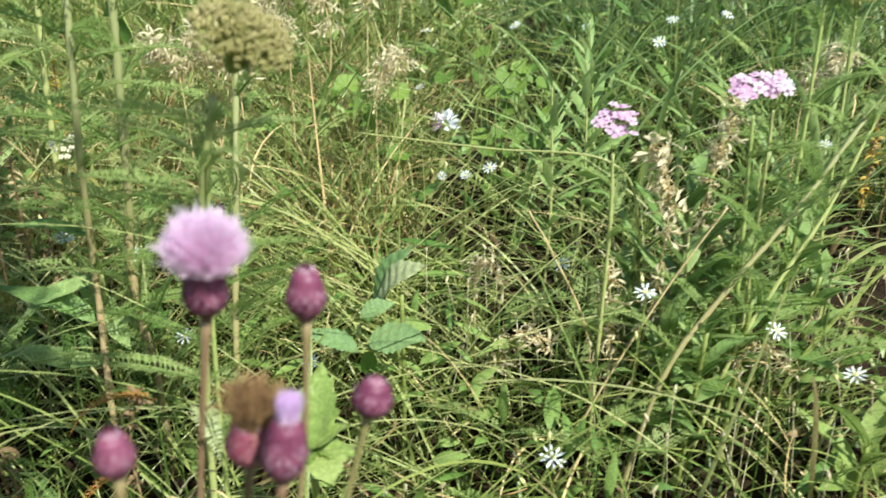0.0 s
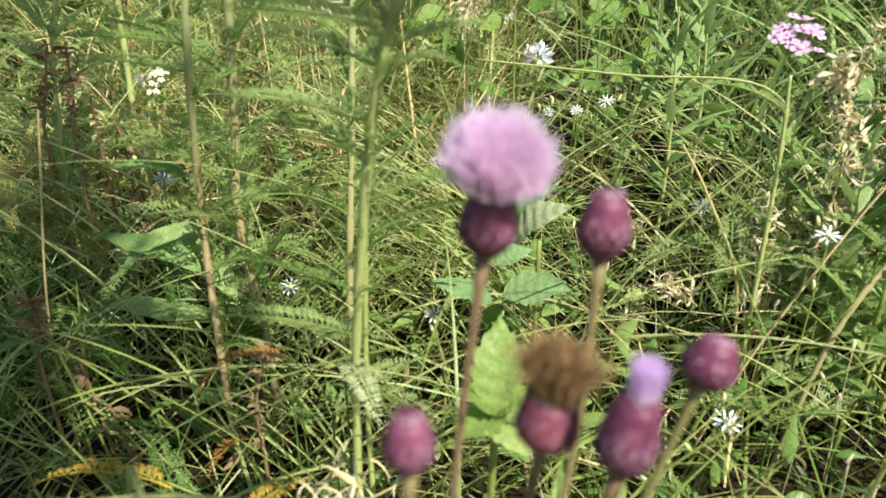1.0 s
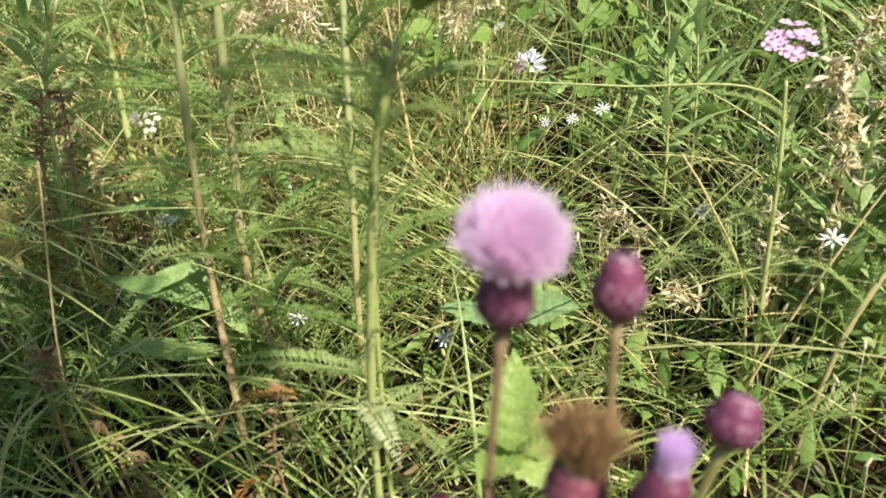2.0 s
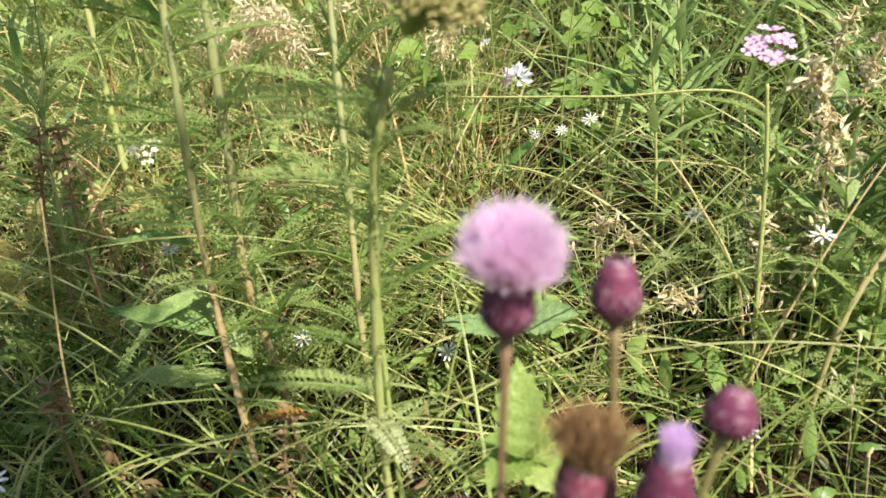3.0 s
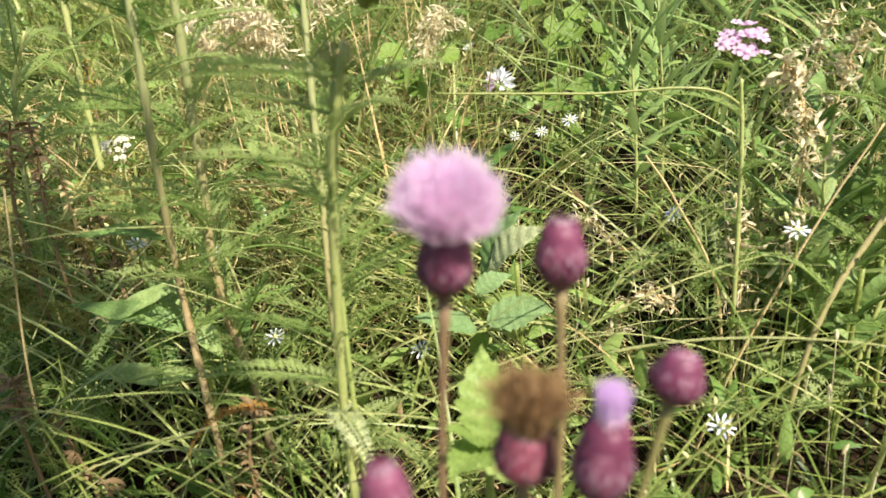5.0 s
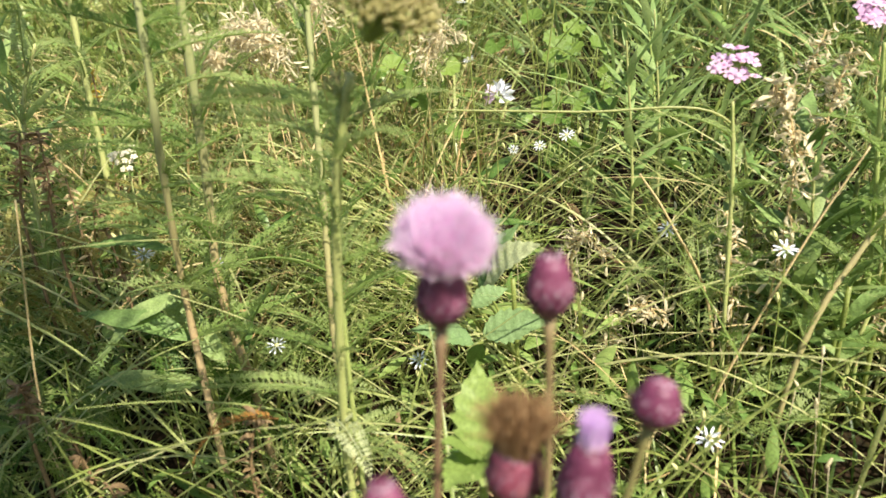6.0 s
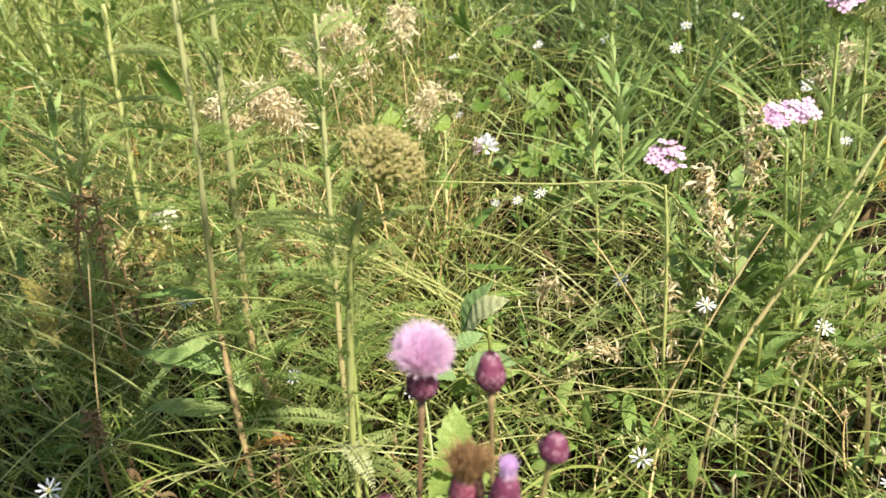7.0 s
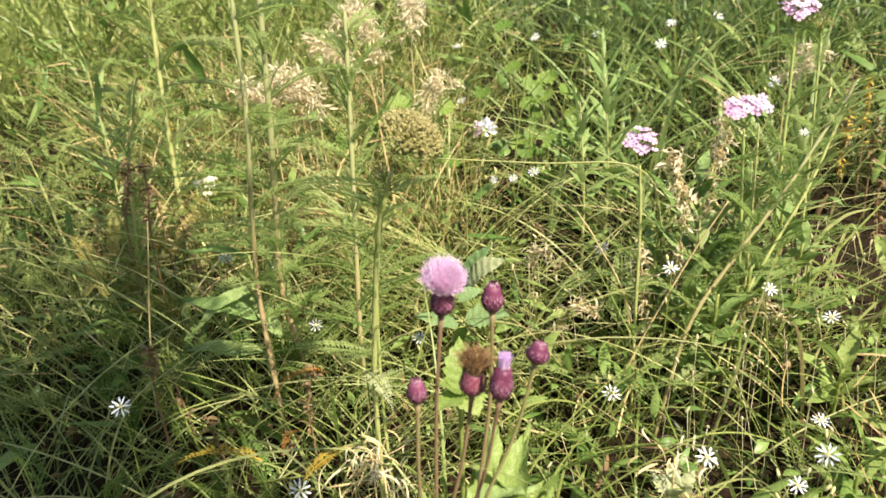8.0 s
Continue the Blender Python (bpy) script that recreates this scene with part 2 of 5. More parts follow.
def leaflets(base, along, normal, length, width, cup=0.15, waist=0.5):
    """Small folded leaf shapes, two quads each: base, flanks, tip."""
    base, along, normal = (np.atleast_2d(np.asarray(a, float)) for a in (base, along, normal))
    n = max(len(base), len(along), len(normal))
    base, along, normal = (np.broadcast_to(a, (n, 3)) for a in (base, unit(along), unit(normal)))
    side = unit(np.cross(normal, along))
    nor = np.cross(along, side)
    length, width = (np.broadcast_to(np.asarray(a, float), n)[:, None] for a in (length, width))
    mid, tip = base + along * length * waist, base + along * length
    v = np.stack([base, mid - side * width / 2 + nor * width * cup, mid, mid + side * width / 2 + nor * width * cup, tip], 1).reshape(-1, 3)
    i = np.arange(n)[:, None] * 5
    f = [(a, a + 1, a + 2) for a in i[:, 0]] + [(a, a + 2, a + 3) for a in i[:, 0]] + [(a + 1, a + 4, a + 2) for a in i[:, 0]] + [(a + 2, a + 4, a + 3) for a in i[:, 0]]
    return v, f


def tube(path, radius, sides=7):
    """A closed round stalk along a path."""
    path = np.asarray(path, float)
    n = len(path)
    radius = np.broadcast_to(np.asarray(radius, float), n)
    tan = unit(np.gradient(path, axis=0))
    ref = np.array([1.0, 0.13, 0.07]) if abs(tan[0][2]) > 0.6 else UP
    a = unit(np.cross(tan, ref))
    b = np.cross(tan, a)
    th = np.linspace(0, 2 * np.pi, sides, endpoint=False)
    v = path[:, None] + radius[:, None, None] * (a[:, None] * np.cos(th)[None, :, None] + b[:, None] * np.sin(th)[None, :, None])
    f = [(i * sides + j, i * sides + (j + 1) % sides, (i + 1) * sides + (j + 1) % sides, (i + 1) * sides + j) for i in range(n - 1) for j in range(sides)]
    f += [tuple(range(sides))[::-1], tuple((n - 1) * sides + j for j in range(sides))]
    return v.reshape(-1, 3), f


def bend(points, n=24):
    """A smooth line through a few points (Catmull-Rom)."""
    p = np.asarray(points, float)
    p = np.concatenate([[2 * p[0] - p[1]], p, [2 * p[-1] - p[-2]]])
    out = []
    k = len(p) - 3
    for s in np.linspace(0, k - 1e-6, n):
        i, u = int(s), s - int(s)
        a, b, c, d = p[i : i + 4]
        out.append(0.5 * (2 * b + (c - a) * u + (2 * a - 5 * b + 4 * c - d) * u**2 + (3 * b - a - 3 * c + d) * u**3))
    return np.array(out)


def egg(profile, sides=14):
    """A body of revolution about z from (radius, height) pairs."""
    th = np.linspace(0, 2 * np.pi, sides, endpoint=False)
    v = [(r * math.cos(a), r * math.sin(a), z) for r, z in profile for a in th]
    n = len(profile)
    f = [(i * sides + j, i * sides + (j + 1) % sides, (i + 1) * sides + (j + 1) % sides, (i + 1) * sides + j) for i in range(n - 1) for j in range(sides)]
    f += [tuple(range(sides))[::-1], tuple((n - 1) * sides + j for j in range(sides))]
    return np.array(v), f


def bead(r, h, sides=6, rings=4):
    return egg([(max(r * math.sin(math.pi * i / rings), r * 0.12), -h * math.cos(math.pi * i / rings)) for i in range(rings + 1)], sides)


def facing(place, axis, spin=0.0, size=1.0):
    """A pose whose z looks along axis."""
    q = Vector(axis).to_track_quat("Z", "Y").to_matrix().to_4x4()
    return Matrix.Translation(place) @ q @ Matrix.Rotation(spin, 4, "Z") @ Matrix.Diagonal((size, size, size, 1))


def moved(geo, m):
    v = np.asarray(geo[0], float)
    r = np.array(m)
    return v @ r[:3, :3].T + r[:3, 3], geo[1]


def feather(base, az, elev, length, droop, width, pairs=22, curl=0.0, lobes=3, tilt=0.0):
    """A twice-cut yarrow leaf: a midrib with pairs of cut leaflets."""
    p, tan, side, nor = spine(base, az, elev, length, droop, pairs, curl)
    side, nor = side * math.cos(tilt) + nor * math.sin(tilt), nor * math.cos(tilt) - side * math.sin(tilt)
    t = np.linspace(0, 1, pairs)
    w = width / 2 * np.clip(np.sin(np.pi * np.clip(t * 0.93 + 0.07, 0, 1) ** 0.8), 0.12, 1)
    keep = slice(2, None)
    out = [tube(p, np.linspace(0.0007, 0.0002, pairs) * (length / 0.06) ** 0.5, 4)]
    for s in (-1, 1):
        jit = rng.normal(0, 0.10, (pairs, 3))
        d = unit(side * s + tan * 0.45 + nor * rng.normal(0.30, 0.12, (pairs, 1)) + jit)[keep]
        b, ww = p[keep], w[keep]
        nn = nor[keep]
        out.append(leaflets(b, d, nn, ww * rng.uniform(0.8, 1.1, len(ww)), ww * 0.10 + 0.0003, 0.2, 0.5))
        for k in range(lobes):
            at = b + d * (ww * (0.30 + 0.25 * k))[:, None]
            for q in (-1, 1):
                dd = unit(d + q * np.cross(nn, d) * 0.9 + nn * 0.25)
                out.append(leaflets(at, dd, nn, ww * (0.40 - 0.07 * k), ww * 0.085 + 0.00025, 0.2, 0.5))
    return join(*out)


def broad(base, az, elev, length, droop, width, teeth=9, depth=0.12, seg=37, across=8, curl=0.0, tilt=0.0, veins=7, wave=0.02):
    """A broad toothed leaf with a sunk midrib, raised side veins and a wavy blade."""
    p, tan, side, nor = spine(base, az, elev, length, droop, seg, curl)
    side, nor = side * math.cos(tilt) + nor * math.sin(tilt), nor * math.cos(tilt) - side * math.sin(tilt)
    t = np.linspace(0, 1, seg)
    w = width / 2 * np.clip(np.sin(np.pi * np.clip(t, 0.0, 0.99) ** 0.8), 0.04, 1)
    saw = 1.0 - (t * teeth) % 1.0
    w = w * (1 - depth * saw)
    s = np.linspace(-1, 1, across + 1)
    phase = rng.uniform(0, 6)
    lift = 0.16 * np.abs(s)[None] ** 1.2 * w[:, None] + wave * length * np.sin(t * 9 + phase)[:, None] * s[None] ** 2
    ridge = 0.018 * length * np.sin((t[:, None] - 0.16 * np.abs(s)[None]) * veins * 2 * np.pi) * (1 - np.abs(s)[None]) * np.abs(s)[None] * 3
    v = p[:, None] + side[:, None] * (w[:, None] * s[None])[..., None] + nor[:, None] * (lift + ridge)[..., None]
    v = v + tan[:, None] * (0.10 * length * -np.abs(s)[None] * np.clip(t, 0, 0.2)[:, None])[..., None]
    c = across + 1
    f = [(i * c + j, i * c + j + 1, (i + 1) * c + j + 1, (i + 1) * c + j) for i in range(seg - 1) for j in range(across)]
    rib = tube(p - nor * 0.0003, np.linspace(0.012, 0.003, seg) * length, 5)
    return join((v.reshape(-1, 3), f), rib)


def leaf_to(base, tip, width, arch=0.3, **more):
    """A broad leaf that runs from base to tip, bowed by arch."""
    d = np.array(tip, float) - np.array(base, float)
    length = float(np.linalg.norm(d)) * (1 + arch * 0.1)
    return broad(base, math.atan2(d[1], d[0]), math.asin(d[2] / np.linalg.norm(d)) + arch * 0.45, length, arch, width, **more)


# ---------- ground ----------
def ground_z(x, y):
    x, y = np.asarray(x, float), np.asarray(y, float)
    rise = np.where(y > 0, 0.33 * 3.5 * np.tanh(y / 3.5), 0.33 * 0.6 * np.tanh(y / 0.6))
    near = np.exp(-(x**2 + y**2) / 9.0)
    lump = 0.010 * np.sin(x * 13 + 1.3) * np.cos(y * 11 + 0.4) + 0.006 * np.sin(x * 31 + y * 23)
    return rise + lump * near


def ground_sheet():
    r = np.concatenate([np.linspace(0.0, 2.4, 61)[1:], 2.4 * 1.28 ** np.arange(1, 26)])
    th = np.linspace(0, 2 * np.pi, 96, endpoint=False)
    x, y = r[:, None] * np.cos(th), r[:, None] * np.sin(th) + 0.3
    v = np.concatenate([[[0, 0.3, float(ground_z(0, 0.3))]], np.stack([x, y, ground_z(x, y)], -1).reshape(-1, 3)])
    n = len(th)
    f = [(0, 1 + j, 1 + (j + 1) % n) for j in range(n)]
    f += [(1 + i * n + j, 1 + (i + 1) * n + j, 1 + (i + 1) * n + (j + 1) % n, 1 + i * n + (j + 1) % n) for i in range(len(r) - 1) for j in range(n)]
    tagged(part("ground", (v, f), SOIL), "dark soil under the meadow plants", "ground", kind="structure")


ground_sheet()


def on_ground(x, y, sink=0.002):
    return (x, y, float(ground_z(x, y)) - sink)


# ---------- meadow growth that nobody could count ----------
def sown(n, x0, x1, y0, y1, fan=0.0):
    """Random places on the ground; fan widens the patch with distance."""
    y = rng.uniform(y0, y1, n)
    x = rng.uniform(x0, x1, n) * (1 + fan * np.clip(y, 0, None))
    return np.stack([x, y, ground_z(x, y) - 0.003], -1)


def canopy(y):
    """How high the sward stands over the soil."""
    return np.clip(0.055 + 0.2 * (np.asarray(y, float) - 0.05), 0.05, 0.20)


def thinned(b, keep=0.16):
    """Leaves few plants in the hollow beside the thistle and hardly any in the bare gaps of the bank."""
    x, y = b[:, 0], b[:, 1]
    hollow = ((x < -0.03) & (y < 0.21)) | (((x - 0.175) / 0.05) ** 2 + ((y - 0.205) / 0.045) ** 2 < 1)
    clumps = np.sin(x * 37 + 1) * np.sin(y * 31 + 2) + 0.5 * np.sin(x * 71 - y * 57)
    hollow |= (y > 0.33) & (clumps < -0.42)
    bare = (((x - 0.37) / 0.11) ** 2 + ((y - 0.39) / 0.14) ** 2 < 1) | (((x - 0.085) / 0.075) ** 2 + ((y - 0.62) / 0.22) ** 2 < 1) | (((x - 0.105) / 0.05) ** 2 + ((y - 0.345) / 0.045) ** 2 < 1) | (((x + 0.20) / 0.04) ** 2 + ((y - 0.26) / 0.05) ** 2 < 1)
    chance = np.where(bare, 0.07, np.where(hollow, keep, 1.0))
    return b[rng.uniform(0, 1, len(b)) < chance]


def stuff(name, geo, material, label, category):
    ob = part(name, geo, material)
    return tagged(ob, label, category, kind="stuff")


def meadow_grass():
    out = []
    for n, fine, up, lo, hi in ((2300, 0.0012, 0.95, 0.6, 1.45), (1800, 0.0022, 0.9, 0.6, 1.4), (650, 0.0040, 0.85, 0.6, 1.3)):
        b = thinned(sown(n, -0.36, 0.36, -0.14, 1.0, 1.1))
        n = len(b)
        out.append(blades(b, rng.uniform(0, 6.283, n), rng.normal(up, 0.34, n).clip(0.15, 1.5), canopy(b[:, 1]) * rng.uniform(lo, hi, n), 0.1 + 1.5 * rng.uniform(0, 1, n) ** 1.7, fine * rng.uniform(0.6, 1.3, n), 6, rng.normal(0, 0.5, n), 0.3, rng.normal(0, 0.5, n)))
    stuff("meadow_grass", join(*out), GRASS, "yellow-green fine meadow grass growing densely from the soil", "grass")
    b = thinned(sown(800, -0.36, 0.36, -0.02, 0.75, 1.1), 0.15)
    n = len(b)
    g = blades(b, rng.uniform(0, 6.283, n), rng.normal(0.75, 0.22, n).clip(0.3, 1.3), rng.uniform(0.10, 0.24, n), 0.15 + 1.2 * rng.uniform(0, 1, n) ** 1.6, rng.uniform(0.0014, 0.0030, n), 12, rng.normal(0, 0.25, n), 0.3, rng.normal(0, 0.4, n))
    stuff("long_grass", g, GRASS, "long arching green grass blades crossing over the sward", "grass")


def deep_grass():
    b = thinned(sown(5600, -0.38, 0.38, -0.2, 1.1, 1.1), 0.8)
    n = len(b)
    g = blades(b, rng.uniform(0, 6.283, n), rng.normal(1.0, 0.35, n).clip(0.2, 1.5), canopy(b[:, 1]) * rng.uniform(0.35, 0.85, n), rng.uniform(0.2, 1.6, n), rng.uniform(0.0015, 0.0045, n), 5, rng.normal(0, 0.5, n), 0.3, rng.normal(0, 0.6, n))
    stuff("undergrowth_grass", g, GRASS_SHADED, "short green undergrowth of grass near the soil, coloured dark for shade", "grass")


def far_grass():
    n = 10000
    y = 0.85 + 2.4 * rng.uniform(0, 1, n) ** 1.6
    x = rng.uniform(-1.25, 1.0, n) * (0.35 + y)
    b = np.stack([x, y, ground_z(x, y) - 0.003], -1)
    b = b[(np.abs(b[:, 0] - 0.10) > 0.07) | (b[:, 1] > 1.05)]
    right = b[:, 0] > 0.06 + 0.05 * np.sin(b[:, 1] * 9)
    for name, side, material, label in (("far_meadow_grass", ~right, GRASS, "tall yellow-green meadow grass further up the bank"), ("far_dark_grass", right, BLUE_GRASS, "tall dark blue-green grass further up the bank")):
        m = int(side.sum())
        g = blades(b[side], rng.uniform(0, 6.283, m), rng.normal(1.0, 0.3, m).clip(0.3, 1.5), rng.uniform(0.14, 0.36, m), rng.uniform(0.1, 1.5, m), rng.uniform(0.0025, 0.008, m), 6, 0.0, 0.3, rng.normal(0, 0.5, m))
        stuff(name, g, material, label, "grass")


def thatch():
    n = 1700
    b = sown(n, -0.36, 0.36, -0.14, 1.0, 1.1)
    b = thinned(b, 0.1)
    n = len(b)
    b[:, 2] += rng.uniform(0.004, 1, n) ** 1.2 * canopy(b[:, 1]) * 0.95
    g = blades(b, rng.uniform(0, 6.283, n), rng.normal(0.15, 0.4, n), rng.uniform(0.02, 0.10, n), rng.uniform(-0.3, 0.9, n), rng.uniform(0.0007, 0.0022, n), 6, rng.normal(0, 0.6, n), 0.3, rng.uniform(-1, 1, n))
    stuff("dry_thatch", g, STRAW, "pale dry grass stalks lying tangled in the sward", "dry grass")
    n = 380
    b = sown(n, -0.36, 0.36, -0.1, 0.9, 1.1)
    b[:, 2] += rng.uniform(0.004, 0.7, n) * canopy(b[:, 1])
    g = blades(b, rng.uniform(0, 6.283, n), rng.normal(0.3, 0.6, n), rng.uniform(0.012, 0.04, n), rng.uniform(-0.3, 1.4, n), rng.uniform(0.002, 0.006, n), 5, rng.normal(0, 1.0, n), 0.4, rng.uniform(-1, 1, n), "lance")
    stuff("dead_leaves", g, RUST, "rust-brown withered leaves caught between the grass", "dead leaves")


def herb_leaves():
    out = []
    for n, l0, l1, w in ((1500, 0.008, 0.020, 0.32), (850, 0.018, 0.038, 0.28), (700, 0.03, 0.06, 0.14), (260, 0.035, 0.06, 0.26)):
        b = thinned(sown(n, -0.36, 0.36, -0.12, 1.0, 1.1), 0.25)
        n = len(b)
        b[:, 2] += rng.uniform(0.2, 1, n) ** 0.8 * canopy(b[:, 1]) * 0.95
        b = b[(b[:, 1] > 0.38) | (l0 < 0.033)]
        n = len(b)
        l = rng.uniform(l0, l1, n)
        out.append(blades(b, rng.uniform(0, 6.283, n), rng.normal(0.45, 0.4, n), l, rng.uniform(0.1, 1.1, n), l * w * rng.uniform(0.7, 1.3, n), 7, rng.normal(0, 0.3, n), 0.3, rng.normal(0, 0.4, n), "lance"))
    stuff("herb_leaves", join(*out), HERB, "small green lance-shaped herb leaves filling the sward", "herb leaves")


def open_meadow():
    n = 26000
    r, a = 0.25 + 3.9 * rng.uniform(0, 1, n) ** 0.75, rng.uniform(0, 6.283, n)
    x, y = r * np.cos(a), r * np.sin(a) - 0.1
    ahead = (y > -0.12) & (np.abs(x) < 0.34 + 0.45 * y)
    x, y = x[~ahead], y[~ahead]
    n = len(x)
    b = np.stack([x, y, ground_z(x, y) - 0.003], -1)
    far = np.hypot(x, y)
    low = np.where(far < 0.7, 0.6, 1.0)
    g = blades(b, rng.uniform(0, 6.283, n), rng.normal(1.05, 0.28, n).clip(0.3, 1.5), rng.uniform(0.06, 0.2, n) * low * (1 + 0.25 * far), rng.uniform(0.1, 1.3, n), rng.uniform(0.003, 0.006, n) * (1 + far), 5, rng.normal(0, 0.3, n), 0.3, rng.normal(0, 0.5, n))
    stuff("open_meadow_grass", g, GRASS, "rough green meadow grass all round the bank", "grass")


def arched_grass():
    """Long thin pale blades that rise from the soil and arch over nearly level."""
    b = np.concatenate([thinned(sown(260, -0.07, 0.27, 0.18, 0.48, 0.1), 0.1), sown(120, -0.34, -0.04, 0.02, 0.30, 0.3)])
    n = len(b)
    az = np.where(rng.uniform(0, 1, n) < 0.5, 0.0, math.pi) + rng.normal(0, 0.55, n)
    g = blades(b, az, rng.normal(0.95, 0.15, n).clip(0.5, 1.3), rng.uniform(0.17, 0.32, n), rng.uniform(0.7, 1.35, n), rng.uniform(0.0013, 0.0030, n), 16, rng.normal(0, 0.15, n), 0.3, rng.normal(0, 0.3, n))
    stuff("arched_grass", g, PALE_GRASS, "thin pale grass blades arching level over the sward", "grass")


def straw_patch():
    """The paler, drier stretch of tall grass up the bank."""
    b = sown(900, -0.30, 0.0, 0.36, 0.85, 0.9)
    n = len(b)
    g = blades(b, rng.uniform(0, 6.283, n), rng.normal(0.9, 0.3, n).clip(0.2, 1.4), rng.uniform(0.10, 0.24, n), rng.uniform(0.2, 1.6, n), rng.uniform(0.0010, 0.0026, n), 10, rng.normal(0, 0.3, n), 0.3, rng.normal(0, 0.5, n))
    stuff("straw_grass", g, STRAW, "straw-yellow dry grass blades mixed into the tall sward", "dry grass")
    b = sown(700, -0.32, 0.0, 0.34, 0.85, 0.9)
    n = len(b)
    g = blades(b, rng.uniform(0, 6.283, n), rng.normal(0.95, 0.25, n).clip(0.3, 1.4), rng.uniform(0.12, 0.26, n), rng.uniform(0.3, 1.5, n), rng.uniform(0.0014, 0.0036, n), 10, rng.normal(0, 0.2, n), 0.3, rng.normal(0, 0.4, n))
    stuff("pale_tall_grass", g, PALE_GRASS, "pale yellow-green tall grass up the bank", "grass")


def yarrow_carpet():
    out = []
    b = np.concatenate([sown(520, -0.36, 0.36, -0.06, 0.75, 1.0), sown(760, -0.36, -0.02, 0.06, 0.65, 1.0)])
    b = thinned(b, 0.06)
    b = b[(b[:, 0] < -0.07) | (b[:, 1] > 0.45) | (rng.uniform(0, 1, len(b)) < 0.55)]
    n = len(b)
    for i in range(n):
        s = rng.uniform(0.04, 0.085)
        q = b[i] + np.array([0, 0, rng.uniform(0.2, 0.9) * float(canopy(b[i][1]))])
        out.append(feather(q, rng.uniform(0, 6.283), rng.uniform(0.1, 1.2), s, rng.uniform(0.3, 1.3), s * rng.uniform(0.20, 0.30), 20, rng.normal(0, 0.5), 1, rng.normal(0, 0.4)))
    stuff("yarrow_foliage", join(*out), YARROW_FOLIAGE, "feathery green yarrow leaves low in the sward", "foliage")


meadow_grass()
deep_grass()
far_grass()
thatch()
herb_leaves()
arched_grass()
straw_patch()
yarrow_carpet()
open_meadow()


# ---------- thistle in front ----------
def bract_places(radius_at, z0, z1, rings, per, length, lean):
    """Places of overlapping pointed scales round a body."""
    out = []
    for i in range(rings):
        u = (i + 0.5) / rings
        r = radius_at(u)
        slope = (radius_at(min(u + 0.08, 1)) - r) / (0.08 * (z1 - z0))
        for j in range(per):
            a = 2 * math.pi * (j + 0.5 * (i % 2)) / per + rng.normal(0, 0.06)
            rad = np.array([math.cos(a), math.sin(a), 0])
            out.append((rad * r * 0.99 + UP * (z0 + (z1 - z0) * u), unit(rad * (slope + lean) + UP), unit(rad - UP * slope), length * rng.uniform(0.85, 1.15)))
    return out


BRACT_MESH = {}


def bract_mesh(faded):
    """One pointed scale of unit length along y, with a pale tip."""
    if faded not in BRACT_MESH:
        v = [(0, 0, 0.02), (-0.30, 0.35, 0.0), (0, 0.38, 0.10), (0.30, 0.35, 0.0), (-0.13, 0.78, 0.08), (0, 0.80, 0.13), (0.13, 0.78, 0.08), (0, 1.18, 0.34)]
        f = [(0, 2, 1), (0, 3, 2), (1, 2, 5, 4), (2, 3, 6, 5), (4, 5, 7), (5, 6, 7)]
        me = mesh_of("bract", (np.array(v), f), [BRACT_RED if faded else BRACT, BRACT_TIP])
        for p in me.polygons:
            p.material_index = 1 if p.index > 3 else 0
        BRACT_MESH[faded] = me
    return BRACT_MESH[faded]


